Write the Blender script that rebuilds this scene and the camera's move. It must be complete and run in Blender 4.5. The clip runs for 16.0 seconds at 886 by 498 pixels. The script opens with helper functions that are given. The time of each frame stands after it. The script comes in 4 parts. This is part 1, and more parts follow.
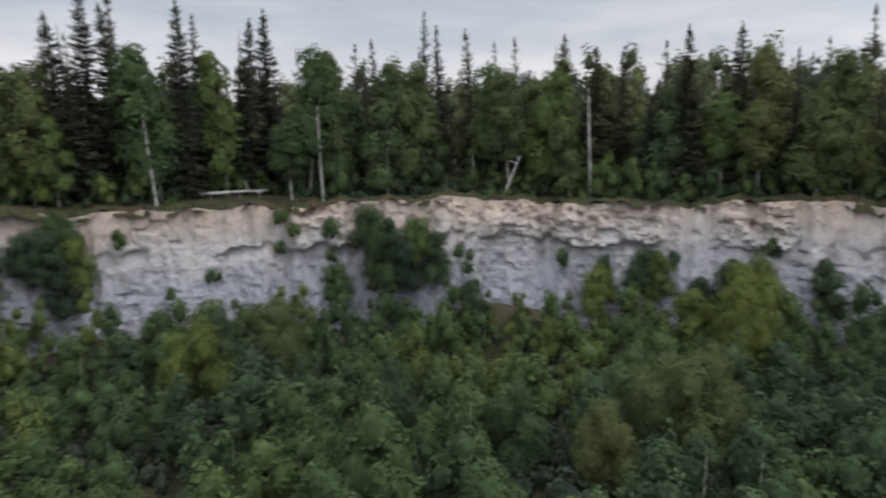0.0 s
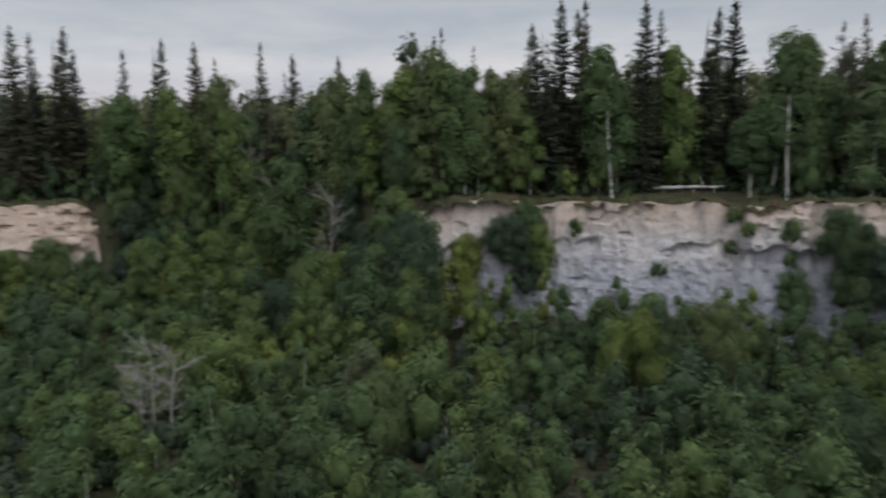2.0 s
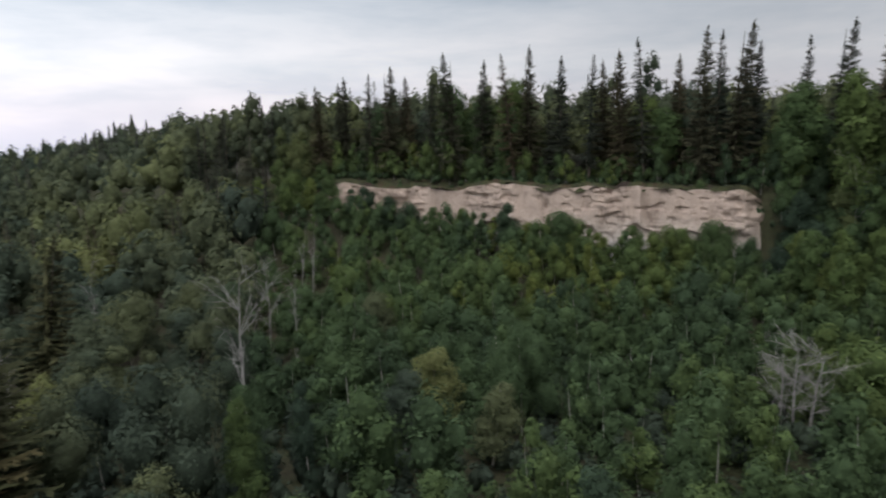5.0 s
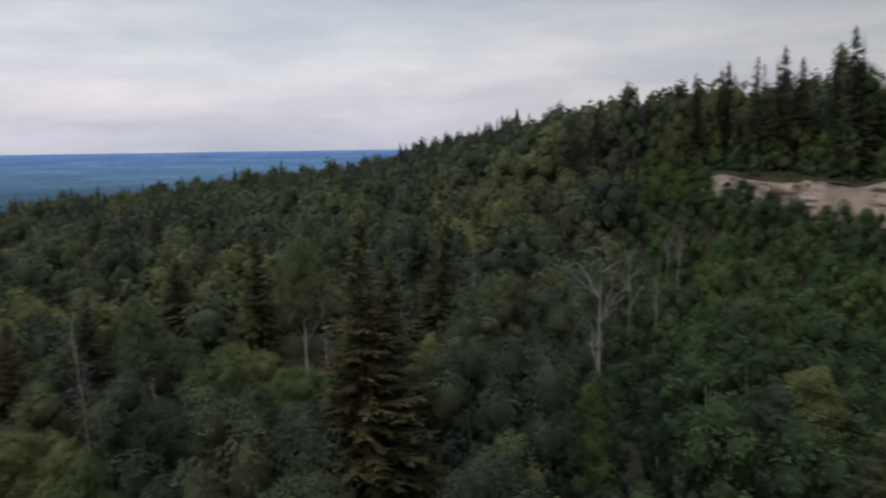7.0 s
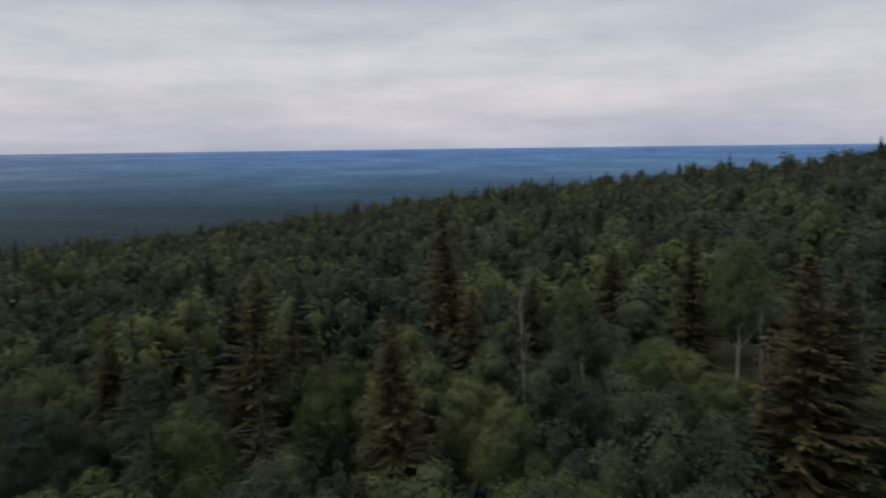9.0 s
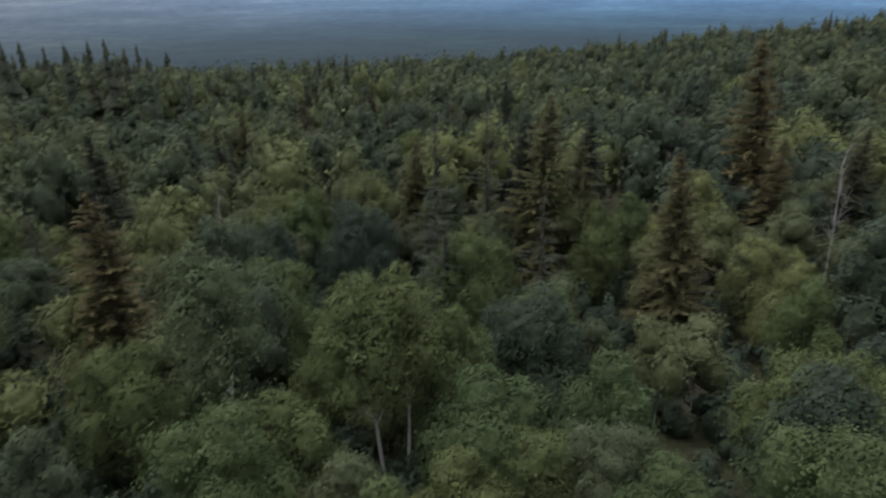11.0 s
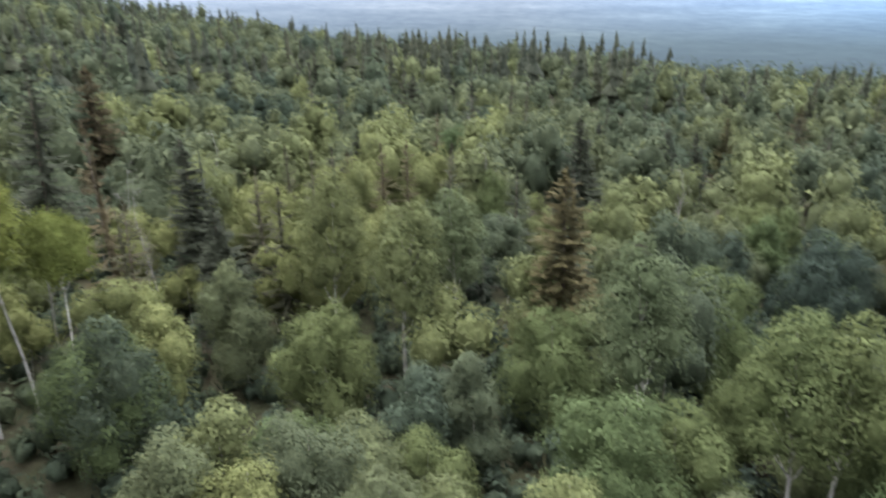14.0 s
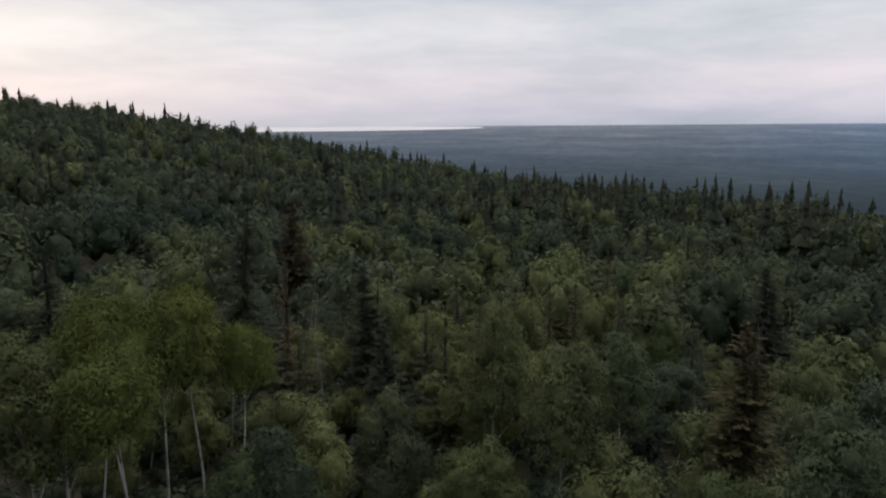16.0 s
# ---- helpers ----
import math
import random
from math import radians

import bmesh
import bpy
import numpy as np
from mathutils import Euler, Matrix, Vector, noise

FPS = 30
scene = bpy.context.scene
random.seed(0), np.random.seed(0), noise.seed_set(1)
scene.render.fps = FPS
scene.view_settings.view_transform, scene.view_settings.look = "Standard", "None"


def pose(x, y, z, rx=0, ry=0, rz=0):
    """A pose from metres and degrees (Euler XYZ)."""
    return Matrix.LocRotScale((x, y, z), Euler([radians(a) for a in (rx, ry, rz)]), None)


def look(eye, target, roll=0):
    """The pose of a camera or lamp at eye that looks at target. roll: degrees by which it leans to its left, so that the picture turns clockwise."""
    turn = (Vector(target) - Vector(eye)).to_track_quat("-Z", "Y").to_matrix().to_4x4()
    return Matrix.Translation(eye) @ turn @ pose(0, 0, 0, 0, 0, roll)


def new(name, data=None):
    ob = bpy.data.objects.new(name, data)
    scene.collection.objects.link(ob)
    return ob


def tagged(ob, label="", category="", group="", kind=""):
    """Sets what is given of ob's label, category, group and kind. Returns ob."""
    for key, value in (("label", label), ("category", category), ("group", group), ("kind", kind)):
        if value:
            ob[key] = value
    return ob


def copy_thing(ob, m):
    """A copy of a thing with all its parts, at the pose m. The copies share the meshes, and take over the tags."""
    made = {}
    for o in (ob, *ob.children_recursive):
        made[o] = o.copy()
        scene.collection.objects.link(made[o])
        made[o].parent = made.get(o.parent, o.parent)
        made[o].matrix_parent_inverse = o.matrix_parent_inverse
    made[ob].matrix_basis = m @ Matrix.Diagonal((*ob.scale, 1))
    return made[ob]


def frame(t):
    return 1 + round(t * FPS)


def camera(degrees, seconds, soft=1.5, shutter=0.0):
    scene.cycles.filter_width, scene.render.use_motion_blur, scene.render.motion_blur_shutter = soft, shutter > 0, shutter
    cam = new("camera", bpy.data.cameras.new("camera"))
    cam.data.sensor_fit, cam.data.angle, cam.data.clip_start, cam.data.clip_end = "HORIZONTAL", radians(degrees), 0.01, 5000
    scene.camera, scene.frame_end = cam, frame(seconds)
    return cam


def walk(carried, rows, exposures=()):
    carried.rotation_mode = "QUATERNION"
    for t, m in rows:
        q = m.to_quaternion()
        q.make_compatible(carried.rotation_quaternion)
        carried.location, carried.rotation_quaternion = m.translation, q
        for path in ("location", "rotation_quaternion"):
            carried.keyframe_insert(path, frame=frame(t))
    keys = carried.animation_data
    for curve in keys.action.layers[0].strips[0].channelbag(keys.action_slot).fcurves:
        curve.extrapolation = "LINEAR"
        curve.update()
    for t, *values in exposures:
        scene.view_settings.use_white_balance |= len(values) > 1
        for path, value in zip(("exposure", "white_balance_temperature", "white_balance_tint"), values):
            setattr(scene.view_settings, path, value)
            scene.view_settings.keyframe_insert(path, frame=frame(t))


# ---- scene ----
# ---------------------------------------------------------------- camera
EYE_Z = 18.0
cam = camera(66.5, 16.0, soft=2.1, shutter=0.45)
# seconds, heading to the left, pitch, roll
HEADINGS = [
    (0.0, -17.55, -8.02, -0.89), (0.5, -8.71, -8.01, -0.87), (1.0, 0.00, -7.99, -0.82), (1.5, 9.54, -7.98, -0.77),
    (2.0, 19.43, -7.94, -0.77), (2.5, 29.30, -7.95, -0.72), (3.0, 37.47, -7.98, -0.63), (3.5, 46.07, -8.03, -0.62),
    (4.0, 56.30, -8.04, -0.70), (4.2, 60.55, -7.95, -0.75), (4.7, 68.40, -8.03, -0.78), (5.2, 74.19, -8.21, -0.80),
    (5.7, 79.80, -8.40, -0.83), (6.3, 88.92, -8.51, -0.86), (6.5, 92.92, -8.52, -0.83), (7.0, 102.52, -8.53, -0.80),
    (7.5, 110.43, -8.55, -0.79), (8.0, 116.96, -8.60, -0.75), (8.5, 128.19, -8.56, -0.79), (9.0, 138.71, -8.53, -0.73),
    (9.5, 146.61, -8.58, -0.69), (10.0, 152.27, -11.76, -0.64), (10.2, 154.54, -14.65, -0.68), (10.7, 160.20, -19.90, -0.70),
    (11.2, 165.87, -23.70, -0.73), (11.7, 171.73, -26.06, -0.76), (12.3, 179.20, -27.05, -0.80), (12.5, 181.86, -27.03, -0.81),
    (13.0, 189.00, -26.93, -0.77), (13.5, 196.10, -24.99, -0.75), (14.0, 203.16, -22.08, -0.68), (14.5, 210.23, -17.41, -0.68),
    (15.0, 216.39, -14.84, -0.58), (15.5, 217.28, -12.77, -0.48), (16.0, 217.60, -10.39, -0.43)]
walk(cam, [(t, pose(0, 0, EYE_Z, 90 + p, 0, yaw) @ pose(0, 0, 0, 0, 0, roll)) for t, yaw, p, roll in HEADINGS],
     exposures=[(0.0, 0.04), (1.0, 0.06), (2.0, -0.2), (3.0, -0.2), (4.0, -0.14), (6.5, -0.72), (8.5, -1.0), (9.5, -1.12), (10.2, -1.36), (11.0, 0.0), (12.0, 1.58),
                (13.5, 1.62), (14.2, 1.38), (14.6, 0.95), (15.0, 0.1), (15.5, -0.6), (16.0, -0.85)])

# ---------------------------------------------------------------- sky and light
world = bpy.data.worlds.new("overcast_dusk")
scene.world = world
world.use_nodes = True
wn, wl = world.node_tree.nodes, world.node_tree.links
wn.clear()


def wnode(kind, **values):
    n = wn.new(kind)
    for k, v in values.items():
        n.inputs[k].default_value = v
    return n


w_out = wnode("ShaderNodeOutputWorld")
w_bg = wnode("ShaderNodeBackground", Strength=1.0)
w_sky = wn.new("ShaderNodeTexSky")
w_sky.sky_type, w_sky.sun_disc = "NISHITA", False
w_sky.sun_elevation, w_sky.sun_rotation = radians(12), radians(110)
w_sky.altitude, w_sky.dust_density = 300, 2.5
w_dim = wn.new("ShaderNodeVectorMath")
w_dim.operation = "SCALE"
w_dim.inputs["Scale"].default_value = 0.10
w_tc = wn.new("ShaderNodeTexCoord")
w_sep = wn.new("ShaderNodeSeparateXYZ")
w_ramp = wn.new("ShaderNodeValToRGB")
els = w_ramp.color_ramp.elements
els[0].position, els[0].color = 0.0, (0.485, 0.51, 0.585, 1)
els[1].position, els[1].color = 1.0, (1.35, 1.38, 1.43, 1)
for at, col in ((0.02, (0.57, 0.57, 0.655, 1)), (0.06, (0.685, 0.66, 0.71, 1)), (0.12, (0.68, 0.695, 0.732, 1)), (0.19, (0.53, 0.575, 0.63, 1)), (0.26, (0.46, 0.51, 0.57, 1)),
                (0.48, (0.74, 0.77, 0.80, 1))):
    e = els.new(at)
    e.color = col
w_map = wn.new("ShaderNodeMapping")
w_map.inputs["Scale"].default_value = (1.8, 1.8, 9.0)
w_noise = wnode("ShaderNodeTexNoise", Scale=2.0, Detail=6.0, Roughness=0.58, Distortion=0.15)
w_cr = wn.new("ShaderNodeValToRGB")
w_cr.color_ramp.elements[0].position, w_cr.color_ramp.elements[0].color = 0.36, (0.86, 0.88, 0.91, 1)
w_cr.color_ramp.elements[1].position, w_cr.color_ramp.elements[1].color = 0.66, (1.14, 1.095, 1.08, 1)
w_mul = wn.new("ShaderNodeMix")
w_mul.data_type, w_mul.blend_type = "RGBA", "MULTIPLY"
w_mul.inputs["Factor"].default_value = 1.0
w_mix = wn.new("ShaderNodeMix")
w_mix.data_type = "RGBA"
w_mix.inputs["Factor"].default_value = 0.94
wl.new(w_tc.outputs["Generated"], w_sep.inputs[0])
wl.new(w_sep.outputs["Z"], w_ramp.inputs[0])
wl.new(w_tc.outputs["Generated"], w_map.inputs["Vector"])
wl.new(w_map.outputs[0], w_noise.inputs["Vector"])
wl.new(w_noise.outputs["Fac"], w_cr.inputs[0])
wl.new(w_ramp.outputs[0], w_mul.inputs["A"])
wl.new(w_cr.outputs[0], w_mul.inputs["B"])
wl.new(w_sky.outputs[0], w_dim.inputs[0])
wl.new(w_dim.outputs[0], w_mix.inputs["A"])
w_side = wn.new("ShaderNodeMapRange")
w_side.inputs["From Min"].default_value, w_side.inputs["From Max"].default_value = -0.7, 0.3
w_side.inputs["To Min"].default_value, w_side.inputs["To Max"].default_value = 1.05, 1.98
w_neg = wn.new("ShaderNodeVectorMath")
w_neg.operation = "DOT_PRODUCT"
w_neg.inputs[1].default_value = (0.05, -1.0, 0.0)
w_glow = wn.new("ShaderNodeVectorMath")
w_glow.operation = "SCALE"
wl.new(w_tc.outputs["Generated"], w_neg.inputs[0])
wl.new(w_neg.outputs["Value"], w_side.inputs["Value"])
wl.new(w_side.outputs[0], w_glow.inputs["Scale"])
wl.new(w_mul.outputs["Result"], w_glow.inputs[0])
wl.new(w_glow.outputs[0], w_mix.inputs["B"])
wl.new(w_mix.outputs["Result"], w_bg.inputs["Color"])
wl.new(w_bg.outputs[0], w_out.inputs[0])

sun = new("sun", bpy.data.lights.new("sun", "SUN"))
sun.data.energy, sun.data.angle, sun.data.color = 1.2, radians(40), (1.0, 0.95, 0.88)
sun.matrix_world = look((45, -20, 90), (0, 0, 0))


# ---------------------------------------------------------------- materials
def material(name, rough=0.85):
    m = bpy.data.materials.new(name)
    m.use_nodes = True
    b = m.node_tree.nodes["Principled BSDF"]
    b.inputs["Roughness"].default_value = rough
    b.inputs["Specular IOR Level"].default_value = 0.25
    return m, m.node_tree.nodes, m.node_tree.links, b


def ramp(nodes, stops):
    r = nodes.new("ShaderNodeValToRGB")
    e = r.color_ramp.elements
    e[0].position, e[0].color = stops[0][0], (*stops[0][1], 1)
    e[1].position, e[1].color = stops[-1][0], (*stops[-1][1], 1)
    for at, col in stops[1:-1]:
        e.new(at).color = (*col, 1)
    return r


def noise_node(nodes, links, scale, detail=4.0, rough=0.55, stretch=None):
    n = nodes.new("ShaderNodeTexNoise")
    n.inputs["Scale"].default_value, n.inputs["Detail"].default_value, n.inputs["Roughness"].default_value = scale, detail, rough
    g = nodes.new("ShaderNodeNewGeometry")
    if stretch:
        mp = nodes.new("ShaderNodeMapping")
        mp.inputs["Scale"].default_value = stretch
        links.new(g.outputs["Position"], mp.inputs["Vector"])
        links.new(mp.outputs[0], n.inputs["Vector"])
    else:
        links.new(g.outputs["Position"], n.inputs["Vector"])
    return n


def math_node(nodes, links, op, a, b):
    n = nodes.new("ShaderNodeMath")
    n.operation = op
    for i, v in enumerate((a, b)):
        if isinstance(v, (int, float)):
            n.inputs[i].default_value = v
        else:
            links.new(v, n.inputs[i])
    return n.outputs[0]


def mix_node(nodes, links, kind, fac, a, b):
    n = nodes.new("ShaderNodeMix")
    n.data_type, n.blend_type = "RGBA", kind
    for key, v in (("Factor", fac), ("A", a), ("B", b)):
        if isinstance(v, (int, float)):
            n.inputs[key].default_value = v
        elif isinstance(v, tuple):
            n.inputs[key].default_value = (*v, 1)
        else:
            links.new(v, n.inputs[key])
    return n.outputs["Result"]


def leaf_material(name, stops, joined, through_light=0.24):
    """Foliage: hue from the plant's own number, with finer variation from spray to spray."""
    m, n, l, b = material(name, 0.75)
    b.inputs["Specular IOR Level"].default_value = 0.03
    if joined:
        src = n.new("ShaderNodeAttribute")
        src.attribute_name = "tint"
        value = src.outputs["Fac"]
    else:
        value = n.new("ShaderNodeObjectInfo").outputs["Random"]
    isl = n.new("ShaderNodeNewGeometry").outputs["Random Per Island"]
    v = math_node(n, l, "ADD", value, math_node(n, l, "MULTIPLY", math_node(n, l, "SUBTRACT", isl, 0.5), 0.1))
    patch = noise_node(n, l, 0.045, 3.0)
    v = math_node(n, l, "ADD", v, math_node(n, l, "MULTIPLY", math_node(n, l, "SUBTRACT", patch.outputs["Fac"], 0.5), 0.55))
    r = ramp(n, stops)
    l.new(v, r.inputs[0])
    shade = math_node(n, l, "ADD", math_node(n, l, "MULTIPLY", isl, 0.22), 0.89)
    # lit single leaves and dark gaps between them, painted into the colour by noise
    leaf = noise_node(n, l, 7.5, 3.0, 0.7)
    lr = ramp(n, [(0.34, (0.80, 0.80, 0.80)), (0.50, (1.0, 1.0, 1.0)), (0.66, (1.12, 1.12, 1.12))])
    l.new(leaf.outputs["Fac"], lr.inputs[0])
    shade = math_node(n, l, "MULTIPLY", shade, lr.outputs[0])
    # lighter and darker clumps, painted over the leaf colour the same way
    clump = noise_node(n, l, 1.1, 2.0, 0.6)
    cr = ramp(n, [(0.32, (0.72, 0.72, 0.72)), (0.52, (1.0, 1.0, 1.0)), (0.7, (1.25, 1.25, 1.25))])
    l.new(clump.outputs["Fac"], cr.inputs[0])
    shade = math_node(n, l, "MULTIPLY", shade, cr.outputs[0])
    bp = n.new("ShaderNodeBump")
    bp.inputs["Strength"].default_value, bp.inputs["Distance"].default_value = 0.3, 0.08
    l.new(leaf.outputs["Fac"], bp.inputs["Height"])
    l.new(bp.outputs[0], b.inputs["Normal"])
    sc = n.new("ShaderNodeVectorMath")
    sc.operation = "SCALE"
    l.new(r.outputs[0], sc.inputs[0])
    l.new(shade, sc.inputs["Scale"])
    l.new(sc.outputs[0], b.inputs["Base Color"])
    tr = n.new("ShaderNodeBsdfTranslucent")
    l.new(sc.outputs[0], tr.inputs["Color"])
    mx = n.new("ShaderNodeMixShader")
    mx.inputs[0].default_value = through_light
    l.new(b.outputs[0], mx.inputs[1])
    l.new(tr.outputs[0], mx.inputs[2])
    l.new(mx.outputs[0], n["Material Output"].inputs[0])
    return m


ASPEN_HUES = [(0.0, (0.044, 0.061, 0.049)), (0.25, (0.058, 0.076, 0.053)), (0.5, (0.089, 0.104, 0.061)), (0.75, (0.121, 0.138, 0.065)), (1.0, (0.149, 0.162, 0.068))]
YOUNG_HUES = [(0.0, (0.036, 0.055, 0.039)), (0.3, (0.049, 0.075, 0.043)), (0.6, (0.064, 0.098, 0.046)), (0.85, (0.086, 0.121, 0.045)),
              (1.0, (0.112, 0.137, 0.041))]
PALE_HUES = [(0.0, (0.081, 0.104, 0.060)), (0.5, (0.092, 0.113, 0.059)), (1.0, (0.109, 0.122, 0.055))]
SPRUCE_HUES = [(0.0, (0.036, 0.043, 0.034)), (0.5, (0.046, 0.051, 0.035)), (0.8, (0.060, 0.058, 0.036)), (1.0, (0.074, 0.062, 0.037))]
RUST_HUES = [(0.0, (0.062, 0.068, 0.036)), (0.5, (0.071, 0.069, 0.036)), (1.0, (0.083, 0.070, 0.036))]
young_leaf, young_leaf_joined = leaf_material("young_leaf", YOUNG_HUES, False), leaf_material("young_leaf_woods", YOUNG_HUES, True)
aspen_leaf, aspen_leaf_joined = leaf_material("aspen_leaf", ASPEN_HUES, False), leaf_material("aspen_leaf_woods", ASPEN_HUES, True)
LIME_HUES = [(0.0, (0.072, 0.102, 0.050)), (0.5, (0.088, 0.112, 0.051)), (1.0, (0.105, 0.122, 0.053))]
GROVE_HUES = [(0.0, (0.100, 0.122, 0.040)), (0.5, (0.116, 0.135, 0.040)), (1.0, (0.134, 0.144, 0.041))]
BIRCH_HUES = [(0.0, (0.052, 0.080, 0.046)), (0.5, (0.076, 0.116, 0.048)), (1.0, (0.106, 0.142, 0.046))]
birch_leaf = leaf_material("birch_leaf", BIRCH_HUES, False)
grove_leaf = leaf_material("grove_aspen_leaf", GROVE_HUES, False)
lime_leaf = leaf_material("lime_aspen_leaf", LIME_HUES, False)
pale_leaf = leaf_material("pale_aspen_leaf", PALE_HUES, False)
spruce_needle = leaf_material("spruce_needle", SPRUCE_HUES, False, 0.12)
spruce_needle_joined = leaf_material("spruce_needle_woods", SPRUCE_HUES, True, 0.12)
rust_needle = leaf_material("rusty_spruce_needle", RUST_HUES, False, 0.12)


def bark(name, stops, scale, stretch):
    m, n, l, b = material(name, 0.9)
    nz = noise_node(n, l, scale, 5.0, 0.65, stretch)
    r = ramp(n, stops)
    l.new(nz.outputs["Fac"], r.inputs[0])
    l.new(r.outputs[0], b.inputs["Base Color"])
    bp = n.new("ShaderNodeBump")
    bp.inputs["Strength"].default_value, bp.inputs["Distance"].default_value = 0.6, 0.02
    l.new(nz.outputs["Fac"], bp.inputs["Height"])
    l.new(bp.outputs[0], b.inputs["Normal"])
    return m


pale_bark = bark("pale_bark", [(0.36, (0.05, 0.046, 0.042)), (0.48, (0.28, 0.27, 0.25)), (1.0, (0.50, 0.48, 0.46))], 2.2, (1, 1, 0.5))
white_bark = bark("white_bark", [(0.34, (0.07, 0.065, 0.06)), (0.46, (0.36, 0.35, 0.335)), (1.0, (0.56, 0.54, 0.52))], 2.2, (1, 1, 0.5))
spruce_bark = bark("spruce_bark", [(0.3, (0.06, 0.048, 0.04)), (0.7, (0.16, 0.13, 0.11))], 5.0, (1, 1, 0.4))
dead_wood = bark("dead_wood", [(0.3, (0.14, 0.13, 0.125)), (0.7, (0.34, 0.33, 0.32))], 3.0, (1, 1, 0.3))

# forest floor: litter, moss, bare soil
floor_mat, n, l, b = material("forest_floor", 0.95)
big, fine = noise_node(n, l, 0.09, 4.0), noise_node(n, l, 2.5, 6.0, 0.7)
rb = ramp(n, [(0.35, (0.034, 0.028, 0.020)), (0.5, (0.038, 0.042, 0.020)), (0.65, (0.055, 0.045, 0.030))])
rf = ramp(n, [(0.3, (0.55, 0.55, 0.55)), (0.7, (1.3, 1.3, 1.3))])
l.new(big.outputs["Fac"], rb.inputs[0])
l.new(fine.outputs["Fac"], rf.inputs[0])
l.new(mix_node(n, l, "MULTIPLY", 1.0, rb.outputs[0], rf.outputs[0]), b.inputs["Base Color"])
bp = n.new("ShaderNodeBump")
bp.inputs["Strength"].default_value, bp.inputs["Distance"].default_value = 0.8, 0.15
l.new(fine.outputs["Fac"], bp.inputs["Height"])
l.new(bp.outputs[0], b.inputs["Normal"])

# turf on the rim: moss, heath, brown soil
turf_mat, n, l, b = material("rim_turf", 0.95)
big, fine = noise_node(n, l, 0.5, 4.0), noise_node(n, l, 6.0, 6.0, 0.7)
rb = ramp(n, [(0.36, (0.036, 0.026, 0.020)), (0.46, (0.034, 0.038, 0.018)), (0.56, (0.046, 0.050, 0.020)), (0.68, (0.060, 0.038, 0.026))])
rf = ramp(n, [(0.3, (0.5, 0.5, 0.5)), (0.7, (1.3, 1.3, 1.3))])
l.new(big.outputs["Fac"], rb.inputs[0])
l.new(fine.outputs["Fac"], rf.inputs[0])
l.new(mix_node(n, l, "MULTIPLY", 1.0, rb.outputs[0], rf.outputs[0]), b.inputs["Base Color"])
bp = n.new("ShaderNodeBump")
bp.inputs["Strength"].default_value, bp.inputs["Distance"].default_value = 1.0, 0.12
l.new(fine.outputs["Fac"], bp.inputs["Height"])
l.new(bp.outputs[0], b.inputs["Normal"])

# quarried face: pale grey below, iron-stained sand colour in the upper beds
def rock_material(name, shift):
    """Pale rock whose beds turn from grey to sand colour with height; shift: how far down the sandy beds reach."""
    m, n, l, b = material(name, 0.95)
    geo = n.new("ShaderNodeNewGeometry")
    sep = n.new("ShaderNodeSeparateXYZ")
    l.new(geo.outputs["Position"], sep.inputs[0])
    warp, speck, streak = noise_node(n, l, 0.35, 5.0, 0.6), noise_node(n, l, 3.0, 6.0, 0.7), noise_node(n, l, 0.9, 5.0, 0.6, (1, 1, 0.25))
    zz = math_node(n, l, "ADD", math_node(n, l, "ADD", sep.outputs["Z"], shift), math_node(n, l, "MULTIPLY", math_node(n, l, "SUBTRACT", warp.outputs["Fac"], 0.5), 5.0))
    level = math_node(n, l, "DIVIDE", zz, 16.0)
    rl = ramp(n, [(0.0, (0.235, 0.245, 0.285)), (0.52, (0.285, 0.292, 0.330)), (0.66, (0.340, 0.334, 0.352)), (0.78, (0.405, 0.372, 0.358)), (0.88, (0.410, 0.348, 0.306)), (1.0, (0.385, 0.306, 0.258))])
    l.new(level, rl.inputs[0])
    rs = ramp(n, [(0.30, (0.45, 0.42, 0.40)), (0.44, (0.95, 0.95, 0.95)), (0.7, (1.12, 1.12, 1.12))])
    l.new(streak.outputs["Fac"], rs.inputs[0])
    rk = ramp(n, [(0.28, (0.62, 0.60, 0.58)), (0.45, (1.0, 1.0, 1.0)), (0.75, (1.1, 1.1, 1.1))])
    l.new(speck.outputs["Fac"], rk.inputs[0])
    col = mix_node(n, l, "MULTIPLY", 0.8, rl.outputs[0], rs.outputs[0])
    l.new(mix_node(n, l, "MULTIPLY", 0.7, col, rk.outputs[0]), b.inputs["Base Color"])
    bp = n.new("ShaderNodeBump")
    bp.inputs["Strength"].default_value, bp.inputs["Distance"].default_value = 0.9, 0.25
    l.new(speck.outputs["Fac"], bp.inputs["Height"])
    l.new(bp.outputs[0], b.inputs["Normal"])
    return m


rock, tan_rock = rock_material("pale_rock", 1.4), rock_material("tan_rock", 5.0)

# far lowland backdrop: blue haze of distance painted into its own glow
far_mat, n, l, b = material("far_lowland_painted_haze", 1.0)
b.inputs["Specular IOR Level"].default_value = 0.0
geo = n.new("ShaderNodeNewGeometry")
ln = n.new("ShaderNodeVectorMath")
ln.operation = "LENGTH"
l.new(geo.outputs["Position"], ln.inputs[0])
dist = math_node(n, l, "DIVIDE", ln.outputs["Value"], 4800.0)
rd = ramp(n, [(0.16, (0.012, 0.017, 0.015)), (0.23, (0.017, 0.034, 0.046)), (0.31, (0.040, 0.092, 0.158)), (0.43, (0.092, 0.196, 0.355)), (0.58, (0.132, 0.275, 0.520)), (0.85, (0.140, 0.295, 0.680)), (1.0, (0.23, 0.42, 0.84))])
